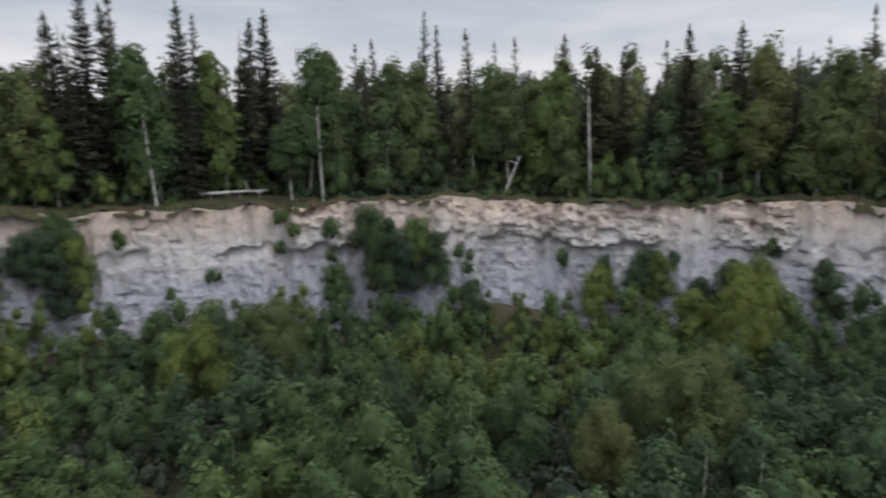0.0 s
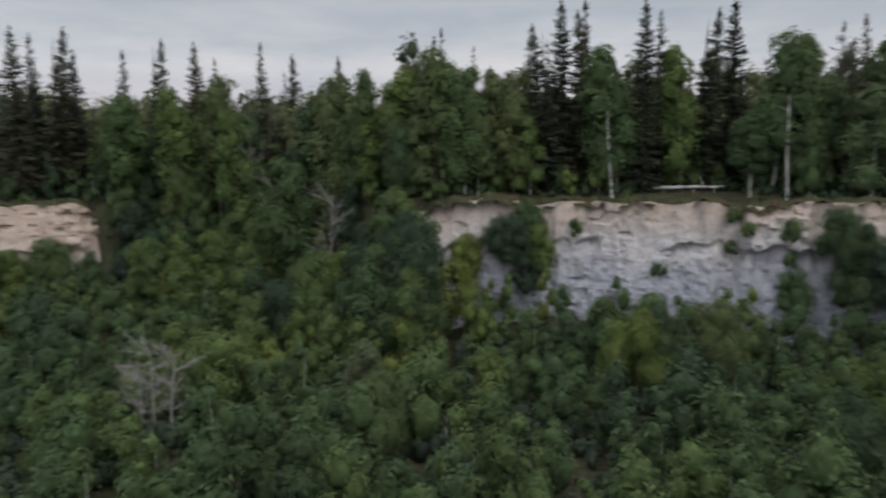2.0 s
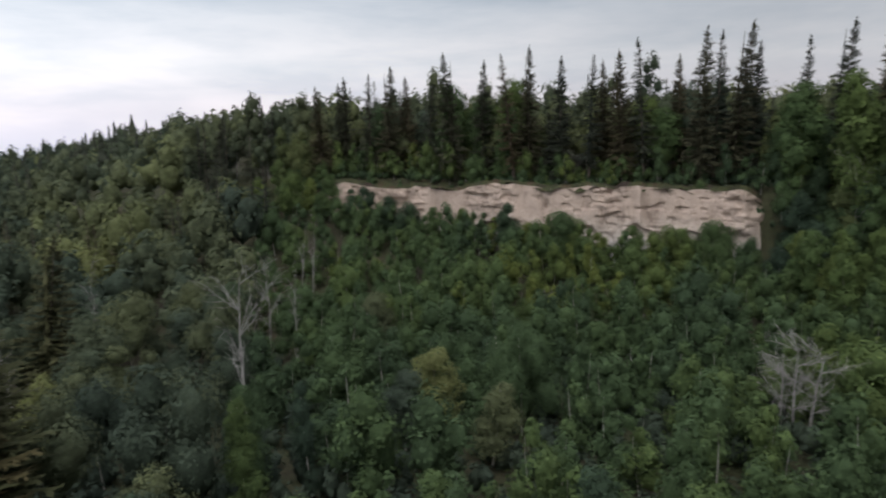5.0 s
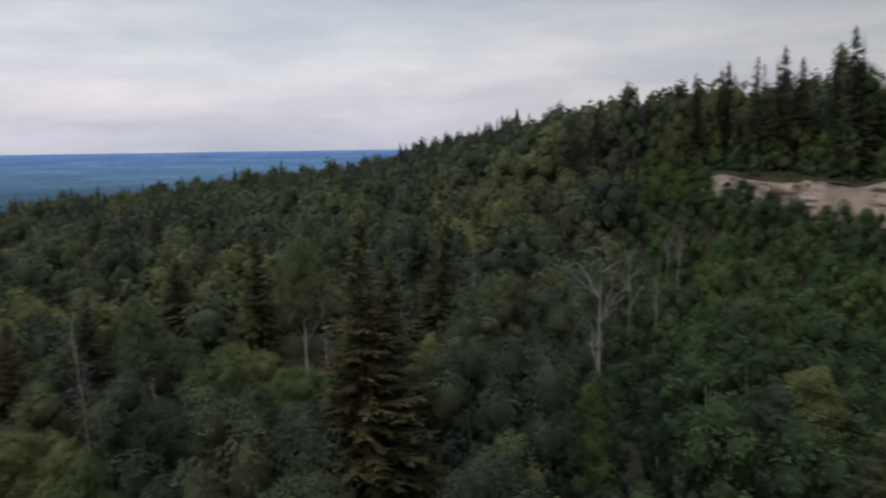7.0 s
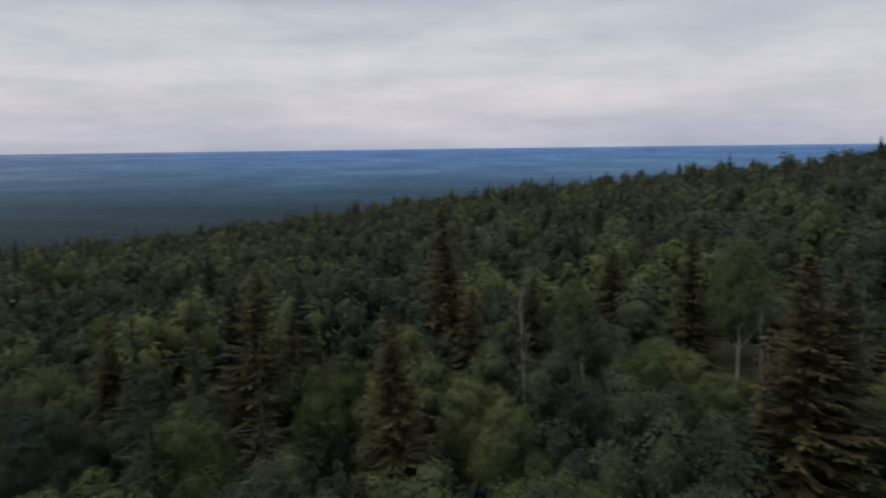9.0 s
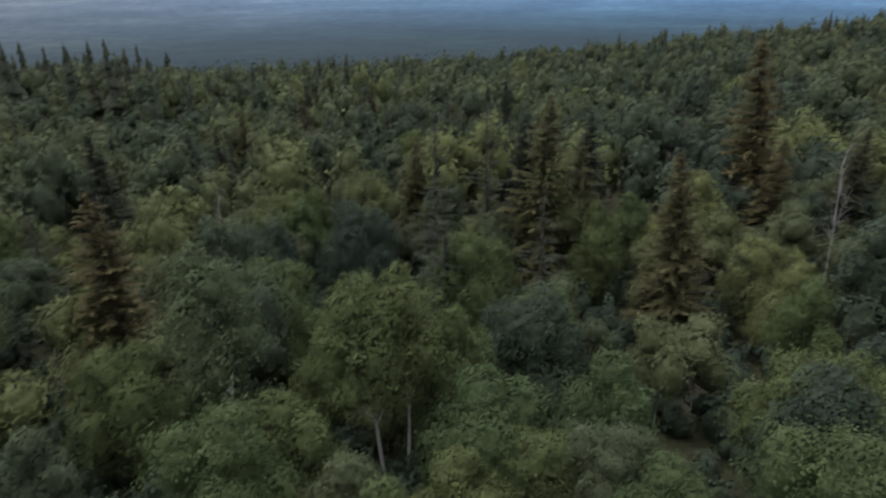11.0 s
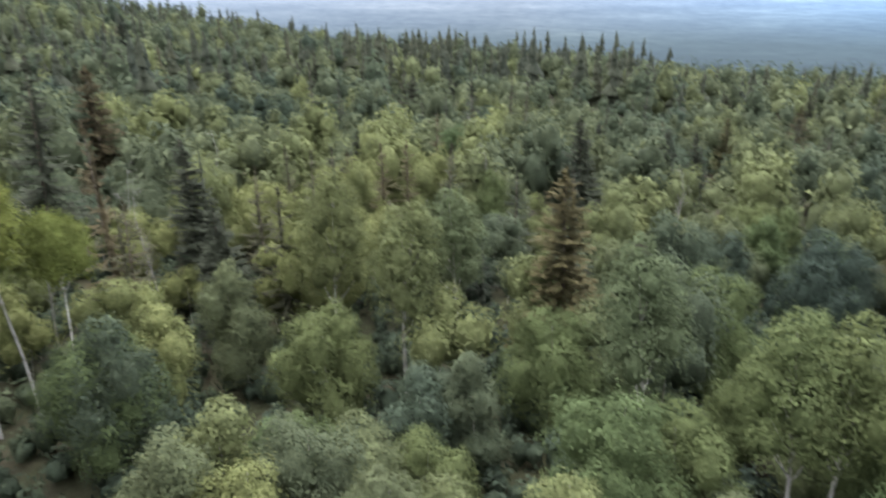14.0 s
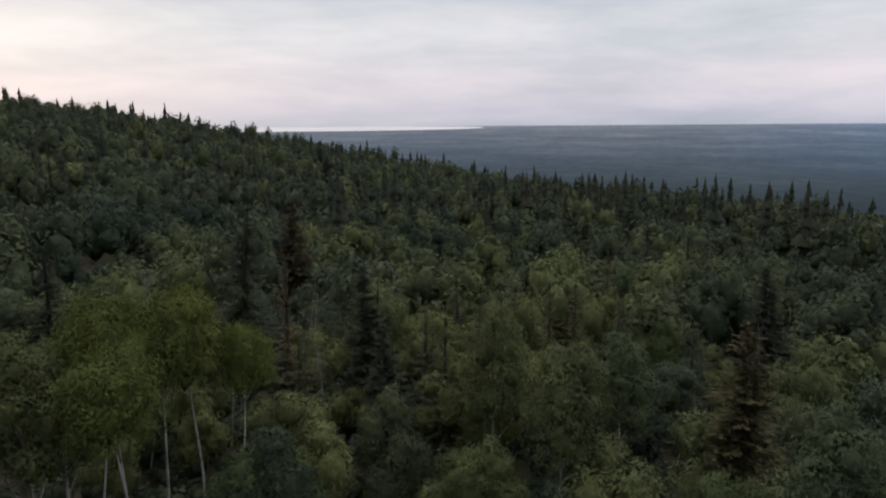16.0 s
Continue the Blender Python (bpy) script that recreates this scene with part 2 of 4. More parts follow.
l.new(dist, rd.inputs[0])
# thicker, paler haze towards the lake, painted by distance too
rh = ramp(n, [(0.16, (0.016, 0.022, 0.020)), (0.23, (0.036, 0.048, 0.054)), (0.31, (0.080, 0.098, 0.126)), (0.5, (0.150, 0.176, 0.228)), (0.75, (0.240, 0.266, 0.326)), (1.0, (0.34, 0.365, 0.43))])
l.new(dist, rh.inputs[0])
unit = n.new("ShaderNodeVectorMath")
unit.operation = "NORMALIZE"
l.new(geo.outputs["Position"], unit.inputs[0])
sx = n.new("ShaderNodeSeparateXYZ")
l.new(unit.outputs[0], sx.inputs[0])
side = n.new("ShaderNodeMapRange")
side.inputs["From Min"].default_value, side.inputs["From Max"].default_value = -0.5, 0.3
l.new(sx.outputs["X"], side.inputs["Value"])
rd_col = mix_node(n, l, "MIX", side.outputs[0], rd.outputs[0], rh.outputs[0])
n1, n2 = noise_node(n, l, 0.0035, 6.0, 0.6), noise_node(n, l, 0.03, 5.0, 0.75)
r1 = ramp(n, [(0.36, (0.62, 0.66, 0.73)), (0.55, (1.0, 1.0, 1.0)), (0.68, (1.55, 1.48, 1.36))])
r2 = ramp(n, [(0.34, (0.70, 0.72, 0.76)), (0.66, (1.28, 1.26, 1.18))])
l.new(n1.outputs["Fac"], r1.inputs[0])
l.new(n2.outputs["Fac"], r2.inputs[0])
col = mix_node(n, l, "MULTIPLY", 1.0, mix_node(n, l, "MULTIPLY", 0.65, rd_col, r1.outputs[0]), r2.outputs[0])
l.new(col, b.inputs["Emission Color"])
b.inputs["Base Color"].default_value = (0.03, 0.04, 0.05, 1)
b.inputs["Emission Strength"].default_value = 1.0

water_mat, n, l, b = material("lake_water", 0.08)
b.inputs["Base Color"].default_value = (0.85, 0.85, 0.86, 1)
b.inputs["Metallic"].default_value = 0.9


# ---------------------------------------------------------------- shape of the land
def smooth(a, b, x):
    t = np.clip((x - a) / (b - a), 0, 1)
    return t * t * (3 - 2 * t)


def lattice(ix, iy, seed):
    h = (ix.astype(np.int64) * 374761393 + iy.astype(np.int64) * 668265263 + seed * 974634777) & 0xFFFFFFFF
    h = ((h ^ (h >> 13)) * 1274126177) & 0xFFFFFFFF
    return ((h ^ (h >> 16)) & 0xFFFF) / 65535.0


def vnoise(x, y, seed=0):
    x, y = np.asarray(x, float), np.asarray(y, float)
    ix, iy = np.floor(x), np.floor(y)
    fx, fy = x - ix, y - iy
    fx, fy = fx * fx * (3 - 2 * fx), fy * fy * (3 - 2 * fy)
    a, b = lattice(ix, iy, seed), lattice(ix + 1, iy, seed)
    c, d = lattice(ix, iy + 1, seed), lattice(ix + 1, iy + 1, seed)
    return (a * (1 - fx) + b * fx) * (1 - fy) + (c * (1 - fx) + d * fx) * fy


def fbm(x, y, seed=0, octaves=4):
    s, amp = 0.0, 0.5
    for o in range(octaves):
        s = s + amp * (vnoise(x * 2 ** o, y * 2 ** o, seed + o) - 0.5)
        amp *= 0.5
    return s


# rim of the old pit, by bearing to the left of the first straight view
RIM_BEARING = (-180, -120, -90, -57, -37, -14, 10, 21, 30, 40, 48, 63, 72, 82, 100, 130, 180)
RIM_RADIUS = (80, 75, 66, 61, 59, 60, 59, 58, 62, 70, 76, 80, 87, 96, 112, 118, 110)


def rim(bearing):
    return np.interp(bearing, RIM_BEARING, RIM_RADIUS)


def height(x, y):
    """Ground level; the eye is at EYE_Z over the origin."""
    x, y = np.asarray(x, float), np.asarray(y, float)
    r, bear = np.hypot(x, y), np.degrees(np.arctan2(-x, y))
    low = -18.0 + 0.116 * np.minimum(y, 0)
    side = np.where(x < 0, 0.00015, 0.00034) * np.minimum(np.abs(x), 330) ** 2
    low = low + side * smooth(40, -60, y) + 1.6 * fbm(x / 30, y / 30, 5)
    low = low + 0.02 * np.clip(r - 110, 0, 300) * smooth(0.3, 0.8, -y / np.maximum(r, 1))
    past = r - rim(bear)
    wide = 3.0 + 70 * smooth(80, 112, bear) + 70 * smooth(-62, -105, bear) + 9 * smooth(24, 29, bear) * smooth(46, 42, bear)
    top = -4.2 + 0.062 * np.clip(past, 0, 170) + 1.2 * fbm(x / 22, y / 22, 9)
    lift = smooth(0, 1, (past - 0.8) / wide) * smooth(110, 86, bear) * smooth(-128, -85, bear)
    talus = smooth(-11, -1, past) * smooth(92, 80, bear) * smooth(-75, -62, bear) * (1.5 + 4.0 * vnoise(x / 11, y / 11, 3))
    rise = smooth(-30, -2, past) * smooth(42, 50, bear) * smooth(104, 86, bear) * (2.5 + 3.0 * smooth(58, 80, bear))
    low = low + (talus + rise) * (past < 12)
    low = low + 7.0 * np.exp(-((x - 58) ** 2 + (y + 217) ** 2) / 5500.0)
    z = low * (1 - lift) + np.maximum(top, low) * lift
    away = smooth(330, 850, r)
    lowland = -100.0 + 91.0 * smooth(1000, 5200, r) ** 1.2
    return EYE_Z + z * (1 - away) + lowland * away


def mesh_of(name, verts, faces, mats, tint=None, smooth_faces=False, which=None):
    """A mesh from arrays; faces all with the same number of corners; which: the material's number for each face."""
    verts, faces = np.asarray(verts, np.float32), np.asarray(faces, np.int32)
    me = bpy.data.meshes.new(name)
    me.vertices.add(len(verts))
    me.vertices.foreach_set("co", verts.ravel())
    k = faces.shape[1]
    me.loops.add(faces.size)
    me.loops.foreach_set("vertex_index", faces.ravel())
    me.polygons.add(len(faces))
    me.polygons.foreach_set("loop_start", np.arange(0, faces.size, k, dtype=np.int32))
    me.polygons.foreach_set("use_smooth", np.full(len(faces), smooth_faces))
    for m in mats if isinstance(mats, (list, tuple)) else [mats]:
        me.materials.append(m)
    if which is not None:
        me.polygons.foreach_set("material_index", np.asarray(which, np.int32))
    if tint is not None:
        me.attributes.new("tint", "FLOAT", "POINT").data.foreach_set("value", np.asarray(tint, np.float32))
    me.update(calc_edges=True)
    return me


def part(name, me, parent, label=""):
    ob = new(name, me)
    ob.parent = parent
    return tagged(ob, label)


def grid_faces(rows, cols, wrap=False):
    i, j = np.meshgrid(np.arange(rows - 1), np.arange(cols if wrap else cols - 1), indexing="ij")
    k = (j + 1) % cols
    return np.stack([i * cols + j, i * cols + k, (i + 1) * cols + k, (i + 1) * cols + j], -1).reshape(-1, 4)


# ground: one sheet to the horizon
radii = np.concatenate([np.linspace(0.5, 50, 34), np.linspace(52, 125, 60), np.geomspace(129, 4900, 70)])
turns = np.radians(np.arange(0, 360, 0.75))
rr, tt = np.meshgrid(radii, turns, indexing="ij")
gx, gy = -rr * np.sin(tt), rr * np.cos(tt)
ground = new("ground", mesh_of("ground", np.stack([gx, gy, height(gx, gy)], -1).reshape(-1, 3), grid_faces(len(radii), len(turns), True)[:, ::-1],
                               floor_mat, smooth_faces=True))
tagged(ground, "mossy brown forest floor sloping down the hill", "ground", kind="structure")

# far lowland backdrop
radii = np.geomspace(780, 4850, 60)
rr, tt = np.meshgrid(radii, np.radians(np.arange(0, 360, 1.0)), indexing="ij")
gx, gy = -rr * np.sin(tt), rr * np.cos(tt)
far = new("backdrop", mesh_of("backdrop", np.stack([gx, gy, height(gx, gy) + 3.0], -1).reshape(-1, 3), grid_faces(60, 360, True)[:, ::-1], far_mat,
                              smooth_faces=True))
tagged(far, "lowland forest reaching the horizon, with blue haze painted on", "backdrop", kind="structure")


# far lake below the horizon
rr, tt = np.meshgrid(np.linspace(0, 1, 16), np.radians(np.linspace(-146, -119, 60)), indexing="ij")
edge_ = np.sin(np.linspace(0, np.pi, 60))[None] ** 0.4
rad = 4350 + (rr - 0.5) * 900 * edge_
gx, gy = -rad * np.sin(tt), rad * np.cos(tt)
lake = new("water", mesh_of("water", np.stack([gx, gy, height(gx, gy) + 4.2], -1).reshape(-1, 3), grid_faces(16, 60)[:, ::-1], water_mat))
tagged(lake, "pale far lake shining under the horizon", "lake", kind="structure")


# ---------------------------------------------------------------- the quarried face
def scallop(bear, seed):
    """How far the rim is eaten back into alcoves."""
    run = np.radians(bear) * 62
    return 1.1 * np.abs(fbm(run / 9, 0 * run, seed + 71, 3)) * 2 + 0.7 * smooth(0.5, 0.8, vnoise(run / 2.2, 0 * run, seed + 73)) + 0.5 * vnoise(run / 0.7, 0 * run, seed + 74)


def rim_top(bear, seed):
    run = np.radians(bear) * 62
    return EYE_Z - 4.0 - 0.35 * scallop(bear, seed) + 1.7 * fbm(run / 8, 0 * run + seed, seed) + 0.9 * fbm(run / 2.4, 0 * run, seed + 3)


def rim_fade(bear, bear_a, bear_b):
    """1 along the face, 0 at its two ends, where it sinks into the slope."""
    u = (bear - bear_a) / (bear_b - bear_a)
    return smooth(0, 0.07, u) * smooth(1, 0.90, u)


def cliff(bear_a, bear_b, seed, base_z, thick, stone):
    """A worn rock face along the rim: smooth grey below, a broken sandy bed that overhangs it above, and gullies."""
    rows, cols = 84, int(abs(bear_b - bear_a) * 10)
    v, u = np.meshgrid(np.linspace(0, 1, rows), np.linspace(0, 1, cols), indexing="ij")
    bear = bear_a + (bear_b - bear_a) * u
    run, zero, ends = np.radians(bear) * 62, 0 * u, rim_fade(bear, bear_a, bear_b)
    top = rim_top(bear, seed) - 3.0 * (1 - ends)
    foot = base_z + 1.0 * fbm(run / 7, zero, seed + 7)
    z = foot + (top - foot) * np.minimum(v / 0.93, 1)
    under = top - thick + 2.6 * fbm(run / 5.5, zero, seed + 29) + 1.1 * fbm(run / 1.1, zero, seed + 30)
    bed = smooth(-0.12, 0.22, z - under)
    jut = 0.1 + 0.62 * smooth(0.38, 0.66, vnoise(run / 3.7, z / 6, seed + 61))
    gully = 4.6 * np.abs(fbm(run / 6 + 0.5 * fbm(run / 3, z / 3, seed), z / 30, seed + 11))
    low = 0.45 * fbm(run / 1.8, z / 2.5, seed + 17) + 0.8 * fbm(run / 5, z / 9, seed + 19) + 0.26 * fbm(run / 0.7, z / 0.45, seed + 20, 3)
    broken = vnoise(run / 1.3 + 0.7 * fbm(run, z, seed), z / 0.7, seed + 23)
    high = 0.5 + 1.1 * fbm(run / 1.3, z / 1.1, seed + 41) + 0.7 * broken + 0.4 * fbm(run / 0.6, z / 0.5, seed + 43)
    course = z / 0.75 + 0.8 * fbm(run / 4, zero, seed + 81)
    block = vnoise(np.floor(run / 1.25 + 0.5 * np.floor(course) + 0.35 * fbm(run, z, seed + 82)), np.floor(course), seed + 83)
    chip = vnoise(np.floor(run / 0.55 + 0.4 * fbm(run / 0.8, z / 0.8, seed + 84)), np.floor(z / 0.42 + 0.6 * fbm(run / 2, zero, seed + 85)), seed + 86)
    high = high + 0.7 * (block - 0.5) + 0.45 * (chip - 0.5)
    low = low + 0.2 * (block - 0.5) * smooth(0.45, 0.65, vnoise(run / 4, z / 3, seed + 87)) + 0.14 * (chip - 0.5)
    hollow = smooth(0.45, 0.65, vnoise(run / 2.6, zero, seed + 37)) * smooth(-1.3, -0.25, z - under) * (1 - bed)
    pocket = smooth(0.70, 0.80, vnoise(run / 0.9, z / 0.55, seed + 47)) * smooth(0.4, 0.7, vnoise(run / 6, z / 3, seed + 49))
    lean = 4.6 * np.clip((top - z) / 14.0, 0, 1) ** 1.15
    out = lean - gully + low * (1 - bed) + high * bed * jut - 0.6 * hollow - 0.25 * pocket - 0.2
    back = np.maximum(v - 0.93, 0) / 0.07
    rad = rim(bear) - out * (1 - back) + back * 3.2 + (1 - ends) * 6.5 + scallop(bear, seed) * (0.35 + 0.65 * v) * (1 - back)
    x, y = -rad * np.sin(np.radians(bear)), rad * np.cos(np.radians(bear))
    z = np.where(back > 0, top - 2.0 * smooth(0, 0.6, back), z)
    return mesh_of("cliff", np.stack([x, y, z], -1).reshape(-1, 3), grid_faces(rows, cols)[:, ::-1], stone)


def turf(bear_a, bear_b, seed):
    """Moss and heath hanging a little over the lip of the face."""
    rows, cols = 14, int(abs(bear_b - bear_a) * 11)
    v, u = np.meshgrid(np.linspace(0, 1, rows), np.linspace(0, 1, cols), indexing="ij")
    bear = bear_a + (bear_b - bear_a) * u
    run, ends = np.radians(bear) * 62, rim_fade(bear, bear_a, bear_b)
    reach = 0.15 + 0.9 * fbm(run / 3, 0 * run, seed + 51) + 1.3 * fbm(run / 0.6, 0 * run, seed + 52)
    reach = reach + scallop(bear, seed)
    rad = rim(bear) + reach + (v ** 0.8) * (5.6 - reach) + (1 - ends) * 6.5
    x, y = -rad * np.sin(np.radians(bear)), rad * np.cos(np.radians(bear))
    lip = rim_top(bear, seed) - 3.0 * (1 - ends) + 0.22 + 0.25 * vnoise(run / 0.7, v * 6, seed + 53)
    z = lip + (height(x, y) + 0.12 - lip) * smooth(0.15, 1, v) - 0.8 * (1 - smooth(0, 0.16, v)) * (0.2 + 1.2 * vnoise(run / 0.9, 0 * run, seed + 54))
    return mesh_of("turf", np.stack([x, y, z], -1).reshape(-1, 3), grid_faces(rows, cols)[:, ::-1], turf_mat)


for a, b, seed, base, thick, stone, label in ((25.5, -66, 3, 0.0, 3.6, rock, "pale grey rock face with a broken sandy upper bed"),
                                       (83.5, 44.0, 8, 2.0, 5.0, tan_rock, "low tan rock face above the young trees")):
    tagged(new("cliff_face", cliff(a, b, seed, base, thick, stone)), label, "cliff", kind="structure")
    tagged(new("turf_edge", turf(a, b, seed)), "brown and mossy turf along the rim of the rock face", "turf", kind="structure")


# ---------------------------------------------------------------- plants
def rotation_to(d):
    """Matrices, one a row of d, whose third axis is d."""
    d = d / np.linalg.norm(d, axis=1, keepdims=True)
    a = np.where(np.abs(d[:, 2:3]) < 0.9, np.array([[0, 0, 1.0]]), np.array([[1.0, 0, 0]]))
    x = np.cross(a, d)
    x /= np.linalg.norm(x, axis=1, keepdims=True)
    return np.stack([x, np.cross(d, x), d], -1)


def sprays(rng, at, facing, size, single=False, broad=1.0):
    """A folded, pointed spray of leaves at each place: two triangles sharing a rib, or one far off."""
    k = len(at)
    m = rotation_to(facing)
    spin = rng.uniform(0, 2 * np.pi, k)
    c, s = np.cos(spin), np.sin(spin)
    w = rng.uniform(0.35, 0.6, k) * broad
    fold = rng.uniform(-0.12, 0.18, k)
    o = np.zeros(k)
    corners = [np.stack([o - 0.55, o + 0.3 * w, o], -1), np.stack([o + 0.05, w + 0.3, fold], -1), np.stack([o + 0.6, -w, o], -1)] if single else \
        [np.stack([o - 0.5, o, o], -1), np.stack([o + 0.05, w, fold], -1), np.stack([o + 0.55, o, o], -1), np.stack([o - 0.05, -w, fold], -1)]
    local = np.stack(corners, 1) * size[:, None, None]
    lx = local[..., 0] * c[:, None] - local[..., 1] * s[:, None]
    ly = local[..., 0] * s[:, None] + local[..., 1] * c[:, None]
    local = np.stack([lx, ly, local[..., 2]], -1)
    verts = at[:, None] + np.einsum("kij,kvj->kvi", m, local)
    base = np.arange(k)[:, None] * len(corners)
    faces = base + np.array([[0, 1, 2]])
    if not single:
        faces = np.concatenate([faces, base + np.array([[0, 2, 3]])])
    return verts.reshape(-1, 3), faces


def tube(points, radii, sides=6):
    """A tapered limb through the points."""
    points, radii = np.asarray(points, float), np.asarray(radii, float)
    d = np.gradient(points, axis=0)
    m = rotation_to(d + 1e-6)
    a = np.arange(sides) * 2 * np.pi / sides
    ring = np.stack([np.cos(a), np.sin(a), 0 * a], -1)
    v = points[:, None] + np.einsum("kij,vj->kvi", m, ring) * radii[:, None, None]
    f = grid_faces(len(points), sides, True)
    return v.reshape(-1, 3), np.concatenate([f[:, [0, 1, 2]], f[:, [0, 2, 3]]])


def joined(pieces):
    vs, fs, base = [], [], 0
    for v, f in pieces:
        vs.append(v)
        fs.append(f + base)
        base += len(v)
    return np.concatenate(vs), np.concatenate(fs)


def bent(rng, start, direction, length, steps=6, sag=0.0, wobble=0.08):
    p, d, out = np.array(start, float), np.array(direction, float), []
    d /= np.linalg.norm(d)
    for _ in range(steps):
        out.append(p.copy())
        p = p + d * length / (steps - 1)
        d = d + rng.normal(0, wobble, 3) + np.array([0, 0, sag])
        d /= np.linalg.norm(d)
    return np.array(out)


def ico(level):
    """Vertices on the unit sphere and triangles."""
    bm = bmesh.new()
    bmesh.ops.create_icosphere(bm, subdivisions=level, radius=1.0)
    v = np.array([x.co[:] for x in bm.verts])
    f = np.array([[x.index for x in q.verts] for q in bm.faces])
    bm.free()
    return v, f


ICO = ico(1)


def ripple(rng, p, wavelength, waves=7):
    """A smooth random field over the points, about -1 to 1, and its slope."""
    k = rng.normal(0, 1, (waves, 3))
    k *= 2 * np.pi / wavelength / np.linalg.norm(k, axis=1, keepdims=True)
    w = p @ k.T + rng.uniform(0, 6.28, waves)
    return np.sin(w).sum(1) / waves ** 0.5 * 0.8, np.cos(w) @ k / waves ** 0.5 * 0.8


def leaf_mass(rng, c, shape, count, size, fill, clump, loose):
    """One lobe of a crown: an inner mass, and sprays over it on an uneven surface that swells into clumps and sinks into hollows."""
    hv, hf = ICO
    d = rng.normal(0, 1, (count, 3))
    d /= np.linalg.norm(d, axis=1, keepdims=True)
    d[:, 2] = np.where(d[:, 2] < -0.45, -d[:, 2], d[:, 2])
    n1, g1 = ripple(rng, d * shape, clump * 2.3)
    n2, g2 = ripple(rng, d * shape, clump)
    amp = 0.24 * shape[0]
    stray = np.where(rng.uniform(0, 1, count) < loose, rng.uniform(0, 0.28, count), 0) * shape[0]
    swell = amp * n1 + 0.27 * clump * n2 + stray + rng.normal(0, 0.06, count) * shape[0]
    at = c + d * shape + d * swell[:, None] + np.array([0, 0, 0.6]) * stray[:, None]
    facing = d / shape * shape[0] - 0.42 * (amp * g1 + 0.2 * clump * g2) + rng.normal(0, 0.15, (count, 3)) + np.array([0, 0, 0.15])
    return [(c + hv * shape * fill * rng.uniform(0.72, 1.05, (len(hv), 1)), hf), sprays(rng, at, facing, size * rng.uniform(0.55, 1.45, count), True, 1.0)]


def crown_of(rng, tall, wide, lobes, count, size, bare, pointed, fill, clump=0.5, on_stem=lambda z: np.array([0, 0, z]), loose=0.06):
    """Lobes of a broadleaf crown, heaped unevenly up the stem; gives the arrays and each lobe's place."""
    pieces, places = [], []
    room, each = tall * (1 - bare), count // lobes
    for i in range(lobes):
        k = (i + rng.uniform(0.1, 0.5)) / lobes
        round_, cone = max(0.05, 1 - (abs(k - 0.36) / 0.72) ** 2.4) ** 0.6, (1 - k) ** 0.75
        profile = round_ * (1 - pointed) + cone * pointed
        a = i * 2.4 + rng.uniform(-0.5, 0.5)
        r = wide * rng.uniform(0.40, 0.66) * (0.5 + 0.5 * profile) * (1 + 0.7 / lobes)
        up = r * rng.uniform(1.1, 1.55)
        z = tall * bare + up * 0.7 + (room - 1.7 * up) * k
        c = on_stem(z) + np.array([math.cos(a), math.sin(a), 0]) * max(0.12 * wide, wide * profile - 0.75 * r) * rng.uniform(0.7, 1.2)
        pieces += leaf_mass(rng, c, np.array([r, r, up]), max(4, int(each * (r / wide / 0.5) ** 1.5)), size, fill, clump, loose)
        places.append(c)
    return joined(pieces), places


def aspen(rng, tall, wide, count, size, bare=0.3, lobes=7, pointed=0.5, fill=0.78, clump=0.5, sides=6):
    """Trunk, limbs and crown arrays of a broadleaf tree."""
    stem = bent(rng, (0, 0, -0.3), (rng.normal(0, 0.05), rng.normal(0, 0.05), 1), tall * 0.93, 8, wobble=0.03)
    thick = 0.0075 * tall + 0.02
    wood = [tube(stem, np.linspace(thick, thick * 0.2, 8), sides)]
    on_stem = lambda z: np.array([np.interp(z, stem[:, 2], stem[:, q]) for q in range(3)])
    crown, places = crown_of(rng, tall, wide, lobes, count, size, bare, pointed, fill, clump, on_stem, 0.14)
    if bare > 0.25:
        for c in places:
            root = on_stem(max(0.5 * bare * tall, c[2] - 0.16 * tall))
            pts = np.linspace(root, c, 5) + np.array([[0, 0, 0], [0, 0, -0.10], [0, 0, -0.12], [0, 0, -0.06], [0, 0, 0]])
            wood.append(tube(pts, np.linspace(thick * 0.42, thick * 0.12, 5), 4))
    return wood, crown


def puff(rng, tall, wide, lobes, count, size, bare=0.12, pointed=0.1, fill=0.8, clump=0.6):
    """Crown alone of a broadleaf tree in the wood."""
    return crown_of(rng, tall, wide, lobes, lobes * count, size, bare, pointed, fill, clump)[0]


def spire(rng, tall, wide, layers=9, sides=5):
    """A far conifer: ragged skirts stacked to a point."""
    pieces = []
    for i in range(layers):
        k = i / layers
        r = wide * (1 - k) ** 0.85 * rng.uniform(0.85, 1.15)
        z0, z1 = tall * (0.04 + 0.96 * k), tall * min(1.0, 0.04 + 0.96 * k + 1.7 / layers)
        a = np.arange(sides) * 2 * np.pi / sides + rng.uniform(0, 6)
        rr = r * rng.uniform(0.4, 1.45, sides)
        ring = np.stack([np.cos(a) * rr, np.sin(a) * rr, z0 - 0.25 * rr + rng.normal(0, 0.15, sides)], -1)
        v = np.concatenate([ring, [[0, 0, z1]]])
        f = np.array([[q, (q + 1) % sides, sides] for q in range(sides)])
        pieces.append((v, f))
    return joined(pieces)


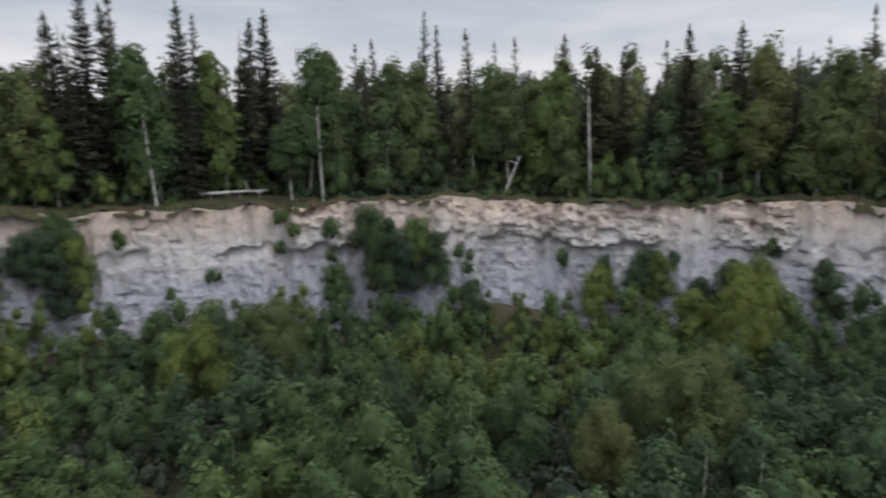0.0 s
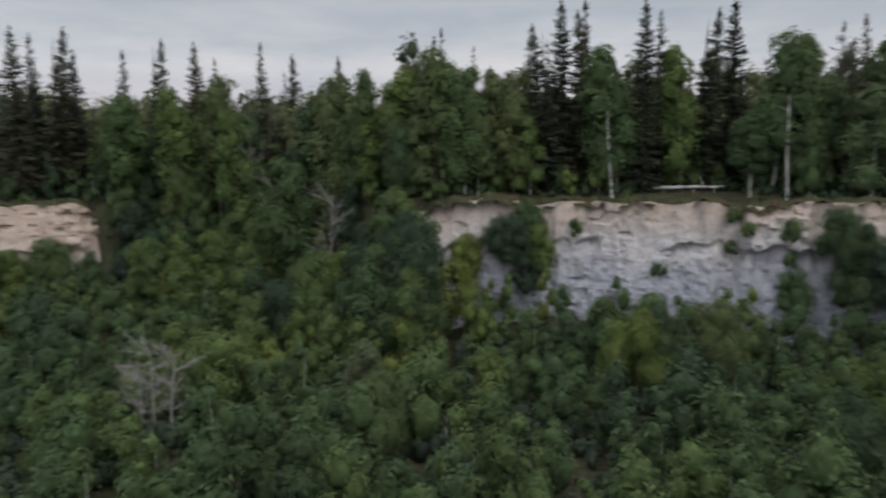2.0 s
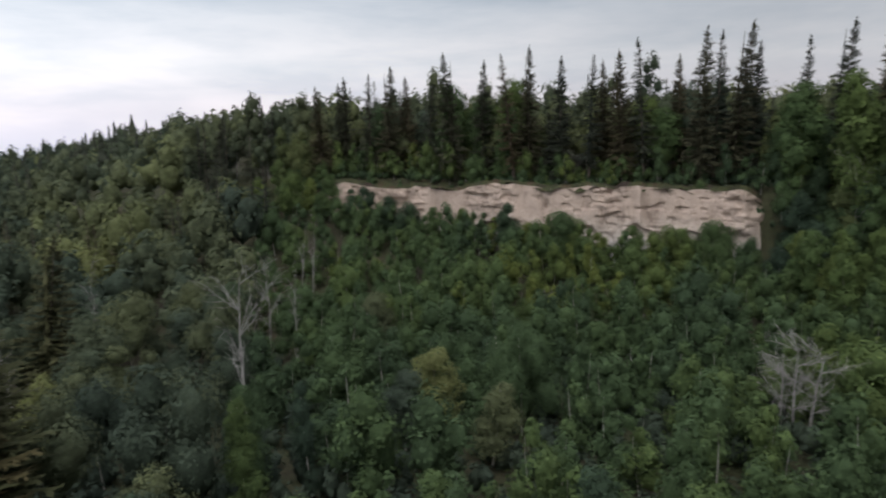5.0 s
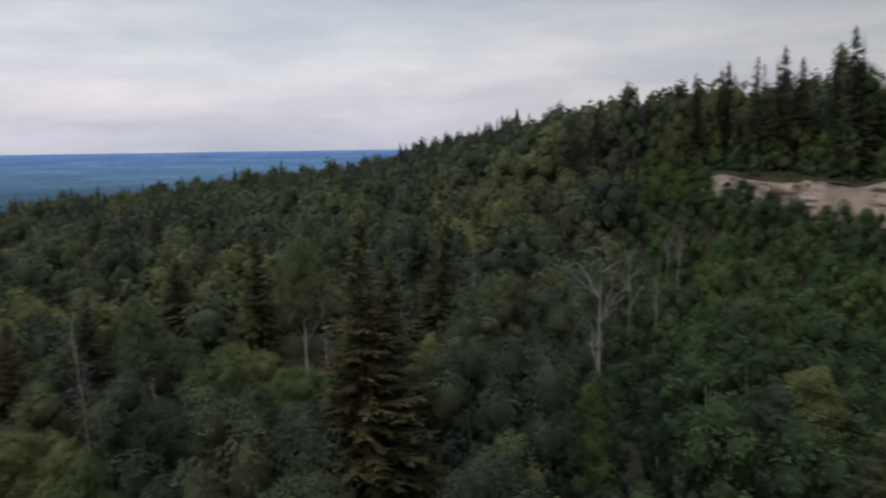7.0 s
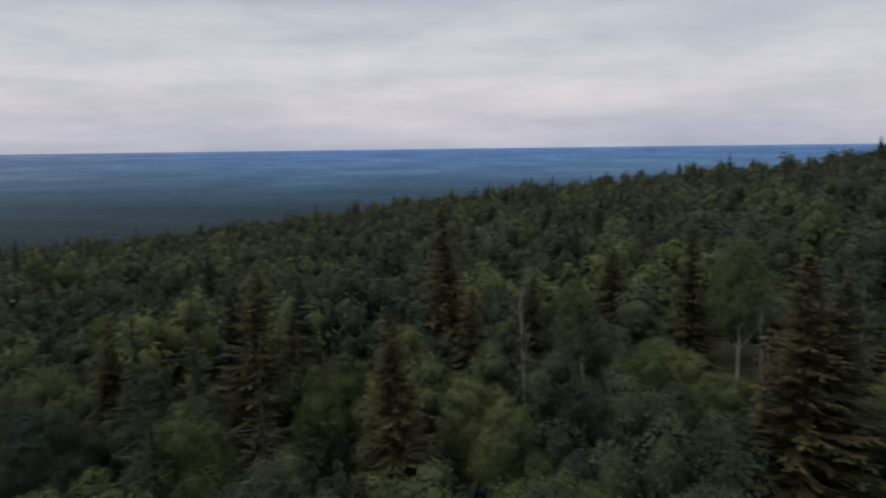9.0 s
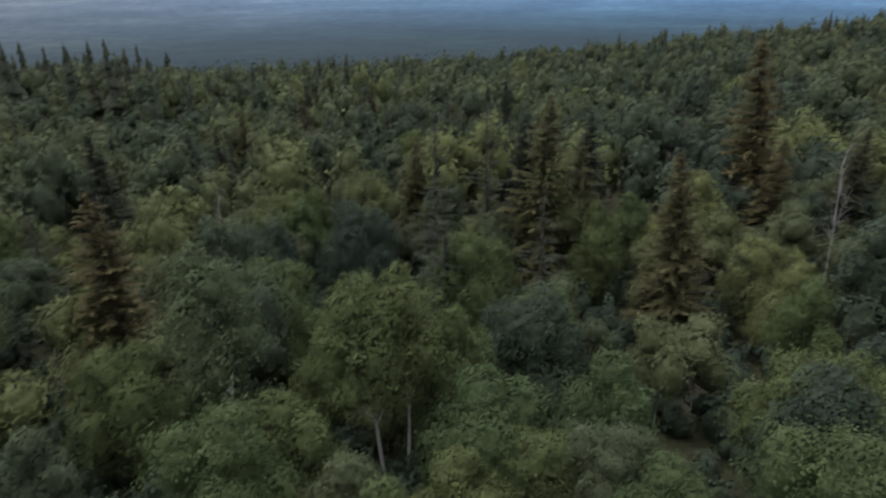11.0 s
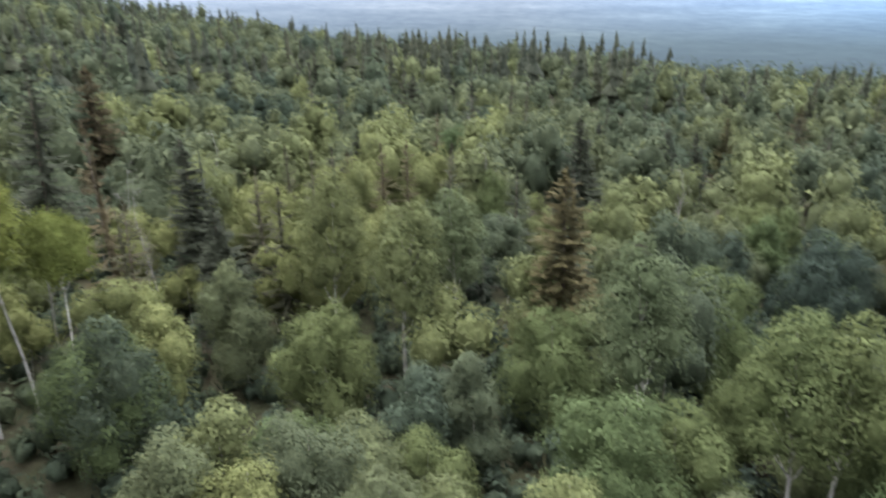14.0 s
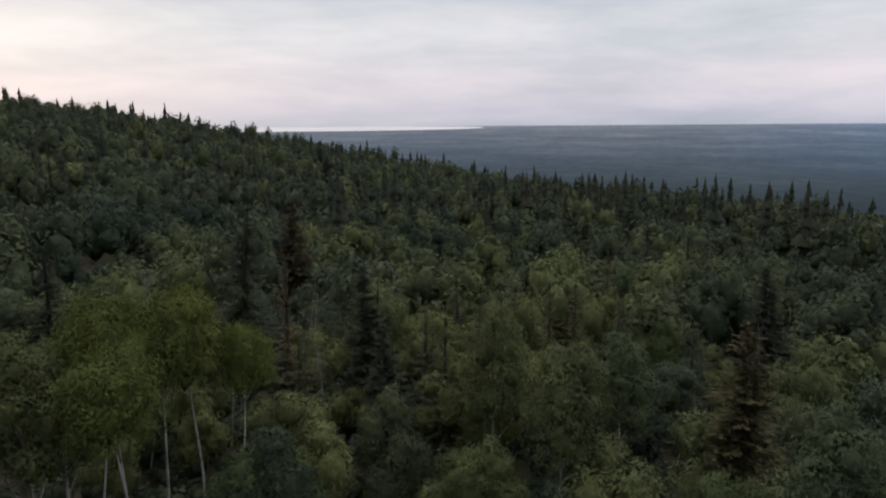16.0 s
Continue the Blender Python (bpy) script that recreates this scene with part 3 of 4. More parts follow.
def fronds(root, along, side, length, width, drop):
    """Kites of needles: each from its root along a bough, with drooping edges."""
    p = [root, root + along * (0.45 * length)[:, None] + side * width[:, None] - np.array([0, 0, 1.0]) * drop[:, None],
         root + along * length[:, None], root + along * (0.5 * length)[:, None] - side * width[:, None] - np.array([0, 0, 1.0]) * drop[:, None]]
    base = np.arange(len(root))[:, None] * 4
    return np.stack(p, 1).reshape(-1, 3), np.concatenate([base + np.array([[0, 2, 1]]), base + np.array([[0, 3, 2]])])


def spruce(rng, tall, wide, whorls, arms, sprigs, bare=0.05, ragged=0.3, sparse=0.1):
    """Trunk and needles of a conifer: whorls of boughs that droop and turn up at the tip, each a spine of fronds with side sprigs."""
    stem = bent(rng, (0, 0, -0.3), (rng.normal(0, 0.02), rng.normal(0, 0.02), 1), tall + 0.3, 6, wobble=0.01)
    wood = [tube(stem, np.linspace(0.009 * tall + 0.03, 0.012, 6), 5)]
    k = np.repeat((np.arange(whorls) + rng.uniform(-0.35, 0.35, whorls)).clip(0) / whorls, arms)
    n = len(k)
    swell = np.repeat(rng.uniform(0.88, 1.12, whorls), arms)
    reach = wide * ((1 - k) ** 0.75 * 0.93 + 0.07) * (0.55 + 0.45 * np.minimum(1, k * 6)) * swell * rng.uniform(1 - ragged, 1 + ragged, n)
    h = tall * (bare + (0.965 - bare) * k) + rng.normal(0, 0.016, n) * tall
    a = rng.uniform(0, 2 * np.pi, n)
    keep = rng.uniform(0, 1, n) > sparse
    reach, h, a, k = reach[keep], h[keep], a[keep], k[keep]
    n = len(k)
    slope = -0.62 + 0.75 * k + rng.normal(0, 0.1, n)
    flat, cross = np.stack([np.cos(a), np.sin(a), 0 * a], -1), np.stack([-np.sin(a), np.cos(a), 0 * a], -1)
    point = lambda f: flat * (reach * f)[:, None] + np.array([0, 0, 1.0]) * (h + reach * (slope * f + 0.28 * f * f))[:, None]
    pieces = []
    for f0, f1, w in ((0.0, 0.62, 0.045), (0.34, 0.88, 0.05), (0.62, 1.08, 0.04)):
        p, q = point(f0), point(f1)
        length = np.linalg.norm(q - p, axis=1)
        pieces.append(fronds(p, (q - p) / length[:, None], cross, length, reach * w * rng.uniform(0.6, 1.5, n) + 0.03, reach * 0.06 * rng.uniform(0.4, 1.6, n)))
    for i in range(sprigs):
        f0 = (i + 0.8) / (sprigs + 0.6)
        hand = np.where(rng.uniform(0, 1, n) < 0.5, 1.0, -1.0) if i % 3 == 2 else (1.0 if i % 2 else -1.0) * np.ones(n)
        along = flat * rng.uniform(0.45, 0.9, n)[:, None] + cross * (hand * rng.uniform(0.5, 0.9, n))[:, None] + np.array([0, 0, 1.0]) * rng.uniform(-0.7, 0.15, n)[:, None]
        side = np.cross(along, np.array([0, 0, 1.0]) + rng.normal(0, 0.45, (n, 3)))
        pieces.append(fronds(point(f0), along, side, reach * rng.uniform(0.10, 0.22, n) + 0.10, reach * rng.uniform(0.012, 0.028, n) + 0.02, reach * 0.03 * rng.uniform(0, 2, n)))
    at = np.stack([rng.normal(0, 0.03, 7), rng.normal(0, 0.03, 7), tall * np.linspace(0.945, 1.0, 7)], -1)
    pieces.append(sprays(rng, at, np.stack([rng.normal(0, 1, 7), rng.normal(0, 1, 7), np.full(7, 0.2)], -1), np.linspace(0.42, 0.18, 7)))
    v, f = joined(pieces)
    v[:, :2] += stem[-1, :2] * np.clip(v[:, 2:] / tall, 0, 1)
    inner = spire(rng, tall * 0.95, wide * 0.20, 16, 6)
    inner[0][:, 2] = np.maximum(inner[0][:, 2], tall * bare)
    return wood, joined([(v, f), inner])


def tree_thing(name, trunk_me, crown_me, label, group, crown_name="crown", limbs=()):
    ob = new(name)
    ob.empty_display_size = 0.3
    part("trunk", trunk_me, ob)
    for me in limbs:
        part("limb", me, ob)
    part(crown_name, crown_me, ob)
    return tagged(ob, label, "tree", group)


class Kind:
    """One look of a tree, with its own height; set() stands copies of it about."""

    def __init__(self, tall, thing):
        self.tall, self.thing, self.fresh = tall, thing, True

    def set(self, rng, x, y, tall, girth=1.0, lean=2.0, sink=0.05):
        s = tall / self.tall
        m = pose(x, y, float(height(x, y)) - sink, rng.normal(0, lean), rng.normal(0, lean), rng.uniform(0, 360))
        m = m @ Matrix.Diagonal((s ** 0.7 * girth, s ** 0.7 * girth, s, 1))
        ob = self.thing if self.fresh else copy_thing(self.thing, Matrix())
        self.fresh = False
        ob.matrix_basis = m
        return ob


def polar(bear, r):
    return -r * math.sin(radians(bear)), r * math.cos(radians(bear))


def kinds_of(specs, make, bark_mat, leaf_mat, name, label, group, crown_name="crown"):
    out = []
    for spec in specs:
        (wood, *arms), (cv, cf) = make(*spec)
        trunk_me, crown_me = mesh_of(name + "_trunk", *wood, bark_mat, smooth_faces=True), mesh_of(name + "_crown", cv, cf, leaf_mat, smooth_faces=True)
        limbs = [mesh_of(name + "_limb", *q, bark_mat, smooth_faces=True) for q in arms]
        out.append(Kind(spec[0], tree_thing(name, trunk_me, crown_me, label, group, crown_name, limbs)))
    return out


def reskinned(kinds, bark_mat, leaf_mat, name, label, group, crown_name="crown"):
    """The same shapes in other bark and leaves."""
    out = []
    for k in kinds:
        meshes = {"trunk": [], "limb": [], "crown": []}
        for o in k.thing.children:
            kind = "trunk" if o.name.startswith("trunk") else "limb" if o.name.startswith("limb") else "crown"
            me = o.data.copy()
            me.materials[0] = leaf_mat if kind == "crown" else bark_mat
            meshes[kind].append(me)
        out.append(Kind(k.tall, tree_thing(name, meshes["trunk"][0], meshes["crown"][0], label, group, crown_name, meshes["limb"])))
    return out


rng = np.random.default_rng(4)
# height, half width, sprays, spray size, bare part of the trunk, lobes, pointedness, core, clump size
ASPENS = [(7.5, 1.3, 8600, 0.088, 0.06, 7, 0.6, 0.74, 0.4), (7.0, 1.1, 7400, 0.088, 0.05, 6, 0.8, 0.74, 0.4), (6.2, 1.4, 8400, 0.088, 0.05, 6, 0.3, 0.74, 0.42),
          (8.2, 1.6, 11000, 0.092, 0.08, 8, 0.4, 0.74, 0.45), (7.2, 1.8, 11600, 0.092, 0.06, 8, 0.2, 0.74, 0.45)]
aspens = kinds_of(ASPENS, lambda *a: aspen(rng, *a), pale_bark, young_leaf, "aspen_tree", "young green aspen tree with a pale trunk", "young aspens")
BROADS = [(7.0, 2.3, 27000, 0.078, 0.03, 9, 0.0, 0.76, 0.5), (7.4, 2.0, 24000, 0.078, 0.05, 8, 0.25, 0.76, 0.48)]
broads = kinds_of(BROADS, lambda *a: aspen(rng, *a), pale_bark, aspen_leaf, "willow_tree", "broad bushy green willow with many lobes", "broad willows")
TALLS = [(11.0, 2.0, 12500, 0.088, 0.36, 12, 0.1, 0.5, 0.5), (10.0, 1.7, 10500, 0.088, 0.38, 11, 0.2, 0.5, 0.5)]
pales = kinds_of(TALLS, lambda *a: aspen(rng, *a), white_bark, pale_leaf, "tall_aspen", "tall pale green aspen with a bare white trunk", "tall aspens")
CLUSTER = [(11.0, 2.6, 17500, 0.10, 0.58, 9, 0.0, 0.6, 0.55), (11.5, 2.3, 14000, 0.10, 0.66, 7, 0.0, 0.58, 0.55)]
tall_limes = kinds_of(CLUSTER, lambda *a: aspen(rng, *a), white_bark, grove_leaf, "tall_aspen", "tall yellow-green aspen with white trunk and full crown", "tall aspens")
greens = reskinned(pales, white_bark, lime_leaf, "tall_aspen", "tall green aspen with bare white trunk and limbs", "tall aspens")
bushes = reskinned(broads, pale_bark, young_leaf, "aspen_tree", "bushy green aspen clump in the old pit", "young aspens")
olives = reskinned(aspens[2:], pale_bark, aspen_leaf, "aspen_tree", "olive green aspen standing in the old wood", "old wood aspens")
limes = reskinned(broads, pale_bark, lime_leaf, "willow_tree", "broad bushy yellow-green willow", "broad willows")
BENCH = [(12.0, 2.2, 5600, 0.19, 0.04, 10, 0.2, 0.78, 0.7), (11.0, 1.9, 5000, 0.18, 0.02, 9, 0.4, 0.78, 0.7), (12.5, 2.1, 4600, 0.19, 0.22, 8, 0.1, 0.74, 0.7)]
birches = kinds_of(BENCH, lambda *a: aspen(rng, *a), pale_bark, birch_leaf, "birch_tree", "birch with a white trunk on the rim of the old pit", "rim birches")
bright = reskinned(birches, pale_bark, lime_leaf, "birch_tree", "yellow-green birch on the rim of the old pit", "rim birches")
SPRUCES = [(14.0, 1.7, 46, 10, 15, 0.05, 0.4), (12.0, 1.6, 42, 10, 15, 0.03, 0.35), (13.0, 1.4, 40, 8, 12, 0.14, 0.5, 0.3), (10.0, 1.7, 36, 10, 15, 0.02, 0.35)]
spruces = kinds_of(SPRUCES, lambda *a: spruce(rng, *a), spruce_bark, spruce_needle, "spruce_tree", "tall dark green spruce with ragged drooping boughs",
                   "spruces", "needles")
rusts = reskinned([spruces[0], spruces[1], spruces[3]], spruce_bark, rust_needle, "spruce_tree", "spruce with rusty brown cone-laden boughs", "rusty spruces", "needles")


def dead_tree(rng, tall, limbs, spread, label):
    """A bare grey tree: trunk and each limb with its fine twigs."""
    ob = tagged(new("dead_tree"), label, "tree", "dead trees")
    ob.empty_display_size = 0.3
    stem = bent(rng, (0, 0, -0.3), (0.05, 0.02, 1), tall * 0.9, 8, wobble=0.04)
    part("trunk", mesh_of("dead_trunk", *tube(stem, np.linspace(0.011 * tall + 0.02, 0.02, 8), 7), dead_wood, smooth_faces=True), ob)
    for i in range(limbs):
        root = stem[3 + i % 5]
        a = i * 2.4 + rng.uniform(-0.4, 0.4)
        arm = bent(rng, root, (math.cos(a) * spread, math.sin(a) * spread, rng.uniform(0.4, 1.2)), tall * rng.uniform(0.18, 0.30), 6, wobble=0.14)
        pieces = [tube(arm, np.linspace(0.0028 * tall, 0.008, 6), 4)]
        for j in range(9):
            q = arm[1 + j % 5]
            tw = bent(rng, q, rng.normal(0, 0.6, 3) + np.array([math.cos(a), math.sin(a), 0.6]), tall * rng.uniform(0.06, 0.15), 4, wobble=0.2)
            pieces.append(tube(tw, np.linspace(0.012, 0.006, 4), 3))
        part("limb", mesh_of("dead_limb", *joined(pieces), dead_wood, smooth_faces=True), ob)
    return Kind(tall, ob)


# ---------------------------------------------------------------- trees that stand out, by bearing, distance and height
rng = np.random.default_rng(7)
HEROES = []


def plant(kinds, rows, girth=1.0, clear=1.5):
    for i, (bear, r, tall) in enumerate(rows):
        x, y = polar(bear, r)
        kinds[i % len(kinds)].set(rng, x, y, tall, girth * rng.uniform(0.92, 1.08))
        HEROES.append((x, y, clear))


plant(rusts, [(137.9, 70, 17.8), (142.6, 39.5, 12.5), (124.5, 68.5, 12), (117.9, 61, 13.8), (109.7, 32, 14.5), (108.1, 33, 13.6), (103.5, 59, 13.8),
              (-168.2, 32.5, 12.9), (155.3, 46.5, 15), (151.4, 48, 11.6)], 1.6)
plant(spruces, [(125.9, 150, 14.5), (131.6, 60, 11), (-124.9, 49.5, 16.5), (-129.7, 82.5, 14.8), (-136.4, 44.5, 12.2), (-137.7, 37.5, 9.5), (-139.6, 135, 11.5),
                (-154.1, 131, 12), (-146.6, 153, 13), (-169.0, 63, 13.2), (-111.2, 58, 10.8), (-132.6, 200, 16)], 1.5)
plant(pales, [(114.4, 57, 13.5), (126.5, 52.5, 11.6), (-146.6, 35, 12.1), (-153.0, 31, 11.3), (-158.2, 38.5, 10.7), (-176.0, 24.5, 11.8), (-109.2, 30.5, 11.6), (-110.9, 32, 11.0)], 1.0, 2.4)
plant(tall_limes, [(-115.4, 32, 12.5), (-116.0, 28.5, 10.9), (-118.3, 33, 12.0), (-121.4, 34, 12.2)], 0.8, 2.6)
plant(tall_limes[1:], [(-124.4, 32.5, 10.4), (-113.0, 30.5, 11.3)], 0.62, 2.6)
plant(greens, [(170.1, 23, 10.3), (167.6, 23, 10.3)], 1.0, 2.6)
plant(limes + broads[:1], [(-173.3, 19.8, 7.5), (164.2, 25, 8), (155.3, 29, 7.4), (-167.3, 28.5, 6.9), (175.3, 28, 6.4), (171.1, 44, 9), (159.2, 20.8, 6.9),
               (148.1, 24, 6.9), (-142.2, 18.2, 7), (-145.4, 27.8, 7), (-161.0, 60, 8), (119.5, 48, 7.5), (115.2, 41, 7.5)], 1.0, 2.2)
plant(broads, [(135.6, 43, 6.9), (103.8, 44, 7), (98.9, 25, 6.4), (-127.1, 27, 8)], 1.0, 2.2)
plant(bushes + limes[:1], [(2.9, 48.8, 7), (-12.3, 39, 6.4), (-38.9, 38, 7.8), (-42.3, 52, 9), (-24.1, 35, 6), (-33.6, 40, 5.8), (65.2, 41, 7.4), (0.9, 50, 7.2), (-3.0, 52, 6.8)], 1.0, 2.2)
plant(aspens, [(89.5, 31.5, 7), (83.9, 33, 7), (89.2, 34.5, 6.5), (98.9, 25, 6.4)], 0.8, 1.6)
plant(broads, [(-147.2, 18.5, 6.0), (174.8, 18.0, 5.5), (146.9, 19.8, 6.0), (-138.2, 32.8, 7.5), (136.5, 43.2, 6.5), (118.4, 39.0, 7.0), (170.2, 49.2, 7.0),
               (133.6, 38.5, 6.5), (125.7, 31.5, 6.0)], 1.0, 2.2)
plant(limes, [(179.9, 20.8, 6.5), (-141.8, 20.0, 6.0), (-154.3, 19.8, 5.0), (170.8, 16.5, 5.5), (-126.2, 27.5, 7.5), (-139.9, 19.8, 6.0), (121.5, 45.8, 8.0), (131.6, 34.2, 7.5),
              (161.5, 75.5, 8.0), (147.3, 52.8, 7.0), (166.3, 96.8, 8.0), (171.8, 35.2, 6.5), (154.5, 32.8, 6.5), (172.0, 45.5, 8.5), (160.5, 39.0, 8.0), (150.0, 45.2, 8.0),
              (-157.7, 86.8, 9.0), (165.6, 86.2, 9.0), (178.9, 35.0, 8.0), (175.5, 56.5, 7.0), (176.9, 60.5, 7.5), (174.6, 61.5, 7.0)], 1.0, 2.2)
plant(olives, [(73.0, 39.8, 6.5), (67.8, 36.5, 5.5), (77.9, 59.8, 6.0), (75.6, 38.0, 5.6), (26.6, 45.0, 6.0)], 1.2, 1.8)
plant(limes, [(-36.3, 39.8, 6.3), (-31.8, 33.8, 5.8), (25.0, 38.2, 6.0)], 0.9, 1.8)
plant(olives, [(-153.5, 22.0, 6.5), (-160.0, 23.2, 7.0), (-157.2, 16.8, 5.0), (158.6, 74.5, 8.0)], 1.1, 1.8)
plant(spruces[:2] + rusts[:1] + spruces[3:], [(156.1, 70.0, 11.0), (151.1, 62.8, 12.0), (137.0, 60.8, 10.0), (129.7, 139.8, 13.0), (166.1, 150, 12.0), (174.7, 139.8, 12.0),
                            (162.2, 111.5, 11.0), (169.4, 131.5, 11.0), (-170.7, 88.0, 10.0), (-175.3, 79.8, 11.0), (179.7, 97.0, 11.0), (175.1, 113.0, 12.0),
                            (-178.4, 84.8, 10.0), (158.1, 110.8, 13.0), (166.4, 65.5, 10.0), (-149.6, 75.0, 9.0), (-133.2, 180, 12.0), (-139.6, 139.8, 10.0),
                            (-170.5, 104.0, 9.0), (-175.1, 109.0, 9.0), (180.0, 137.0, 11.0), (176.5, 135.8, 9.0)], 1.5)
deads = [dead_tree(rng, 9.0, 14, 0.8, "bare grey dead tree with spreading limbs"), dead_tree(rng, 8.0, 7, 0.25, "thin bare grey snag among green crowns")]
deads.append(dead_tree(rng, 6.0, 18, 1.1, "low bleached dead shrub, a tangle of bare twigs"))
plant(deads[2:], [(43.6, 44, 7.2), (42.6, 44.5, 6.6), (44.5, 45, 6.0)], 1.15, 1.0)
plant(deads[:1], [(88.9, 40.5, 12), (86.9, 59, 9.3), (29.3, 61, 13.5), (35.8, 74, 11.5), (34.0, 70, 11), (40.6, 76, 10.5), (-118.4, 62, 8)], 0.8, 2.0)
plant(deads[1:2], [(131.6, 50.5, 11.5), (83.1, 76.5, 8), (84.0, 78, 7.5), (-122.7, 82, 9), (-124.0, 83, 8.8)], 0.8, 1.8)
plant(deads[1:2], [(-124.0, 74, 8.5), (-118.5, 55, 8.8), (-130.6, 49, 8.6), (-132.1, 43, 8.4), (-137.6, 68, 8.8), (-123.6, 40, 8.4), (-152.3, 113, 9.5),
                  (-159.0, 110, 9.5), (-160.9, 61, 8.6), (-176.8, 60, 8.8), (112.8, 47, 9), (105.5, 52, 9), (99.5, 62, 10), (84.6, 58, 8.5), (144, 64, 9)], 0.7, 0.8)


def plant_rim(kinds, rows, girth=1.0):
    """bearing, distance back from the rim, height"""
    plant(kinds, [(b, float(rim(b)) + back, tall) for b, back, tall in rows], girth)


plant_rim([spruces[2]], [(-16.1, 8, 17.6), (-17.7, 10, 16.5), (-12.5, 9, 15)], 0.85)
plant_rim(spruces[:3], [(10.4, 5, 15.4), (9.7, 6.5, 17.4), (8.5, 7, 17.6), (6.8, 9, 16.9), (3.0, 5, 17), (1.8, 8, 16.7), (-1.0, 8, 16.3), (-3.3, 10, 17.5),
                        (-20.2, 9, 15.8), (-26.7, 8, 15.1), (-30.2, 9, 13.9), (-32.6, 10, 13.8), (-37.3, 5, 14.8), (-41, 6, 15), (20.8, 12, 14.8),
                        (42.3, 14, 17), (38.9, 12, 16.4), (34.1, 16, 16.2), (31.4, 16, 14.5), (27.4, 18, 14.3), (44.3, 10, 15.4)], 1.0)
plant_rim(spruces[:3], [(81.9, 6, 13.4), (79.9, 9, 14.5), (78.0, 6, 14.6), (76.4, 6, 15.4), (74.7, 9, 14.2), (73.2, 10, 13.4), (70.9, 4.5, 16.9),
                        (68.6, 7, 15.8), (65.9, 4.5, 16.3), (64.7, 7, 17.1), (62.2, 6, 15.8), (59.8, 6, 15.4), (58.7, 9, 14.9), (57.0, 6, 15.8),
                        (55.4, 6, 16.8), (52.9, 9, 14.9), (51.3, 4.5, 17.3), (50.2, 8, 17), (49.1, 6, 17.6), (47.5, 9, 15.5), (91.7, 16, 13),
                        (90.4, 16, 13.5), (87.7, 14, 13.6), (86.7, 14, 12.8), (80.3, 10, 13.7)], 1.0)
plant_rim(birches + bright, [(4.9, 4.5, 14.4), (0.0, 6, 13.7), (-6.5, 5, 14.3), (-8.3, 6, 13.9), (-12.0, 5, 13.4), (-23.3, 4.5, 11.9), (-25.9, 5, 12.3),
                    (-35.5, 5, 11.3), (-39.9, 5, 9.5), (-14.8, 6, 13.5), (14.5, 6, 12.3), (19.9, 5, 14), (17.5, 4, 12.3), (12.0, 4, 7.4), (18.7, 5, 12.8),
                    (13.4, 5, 12.2), (26.0, 7, 12.4), (37.6, 9, 15.5), (39.5, 8, 16), (35.9, 7, 14.6), (43.9, 6, 13.8), (28.4, 8, 15), (20.9, 4, 7.8), (16.4, 3.5, 7.5)])
# shrubs rooted in ledges of the face: bearing, degrees below the eye, height
SHRUBS = [(2.4, 0.8, 700, 0.10, 0.03, 4, 0.2, 0.75, 0.3), (2.0, 0.9, 640, 0.10, 0.02, 4, 0.0, 0.75, 0.3)]
shrubs = kinds_of(SHRUBS, lambda *a: aspen(rng, *a), pale_bark, young_leaf, "shrub", "small green shrub rooted in a ledge of the rock face", "face shrubs")
for kind in shrubs:
    tagged(kind.thing, category="shrub")
face = np.empty(len(bpy.data.objects["cliff_face"].data.vertices) * 3)
bpy.data.objects["cliff_face"].data.vertices.foreach_get("co", face)
face = face.reshape(-1, 3)
face_b, face_r = np.degrees(np.arctan2(-face[:, 0], face[:, 1])), np.hypot(face[:, 0], face[:, 1])
face_e = np.degrees(np.arctan2(face[:, 2] - EYE_Z, face_r))
for i, (bear, below, tall) in enumerate(((8.1, 7.0, 2.2), (-3.9, 5.6, 1.6), (-3.9, 8.2, 1.7), (-7.9, 7.0, 2.4), (-7.9, 8.9, 1.8), (-5.1, 6.6, 1.5), (-31.0, 10.6, 2.8),
                                         (-27.5, 9.4, 2.0), (-19.0, 8.8, 1.6), (16.5, 8.6, 1.8), (-36.5, 9.6, 2.2), (1.5, 10.0, 1.6), (-44.0, 8.5, 2.2))):
    k = np.argmin((face_b - bear) ** 2 + (face_e + below) ** 2 + (face_r - face_r.min() > 60) * 1e3)
    ob = shrubs[i % 2].set(rng, face[k, 0] * 0.997, face[k, 1] * 0.997, tall, 0.9, 8)
    ob.location.z = face[k, 2] - 0.15
# bushy clumps rooted on the face, by bearing and degrees below the eye
for i, (bear, below, tall) in enumerate(((-11.3, 8.5, 5.3), (-12.8, 9.7, 5.3), (-12.0, 11.7, 5.7), (-15.8, 9.5, 5.1), (-17.0, 11.1, 5.5), (-14.5, 11.5, 5.7), (12.5, 8.1, 5.1),
                                         (13.9, 9.7, 5.5), (11.2, 10.3, 5.3), (14.8, 8.9, 4.5), (12.4, 11.9, 5.5), (-33.7, 11.7, 4.7), (-30.8, 12.9, 4.3), (-35.9, 12.1, 4.9),
                                         (-40.6, 13.3, 5.7), (-43.0, 12.9, 5.7), (-39.0, 14.3, 5.1), (17.4, 10.9, 5.1), (-8.4, 12.5, 4.3), (-48, 12.9, 5.7))):
    k = np.argmin((face_b - bear) ** 2 + (face_e + below) ** 2)
    ob = (bushes[0], aspens[3], aspens[4])[i % 3].set(rng, face[k, 0] * 0.992, face[k, 1] * 0.992, tall, (0.85, 1.2, 1.1)[i % 3], 5)
    ob.location.z = face[k, 2] - 0.3
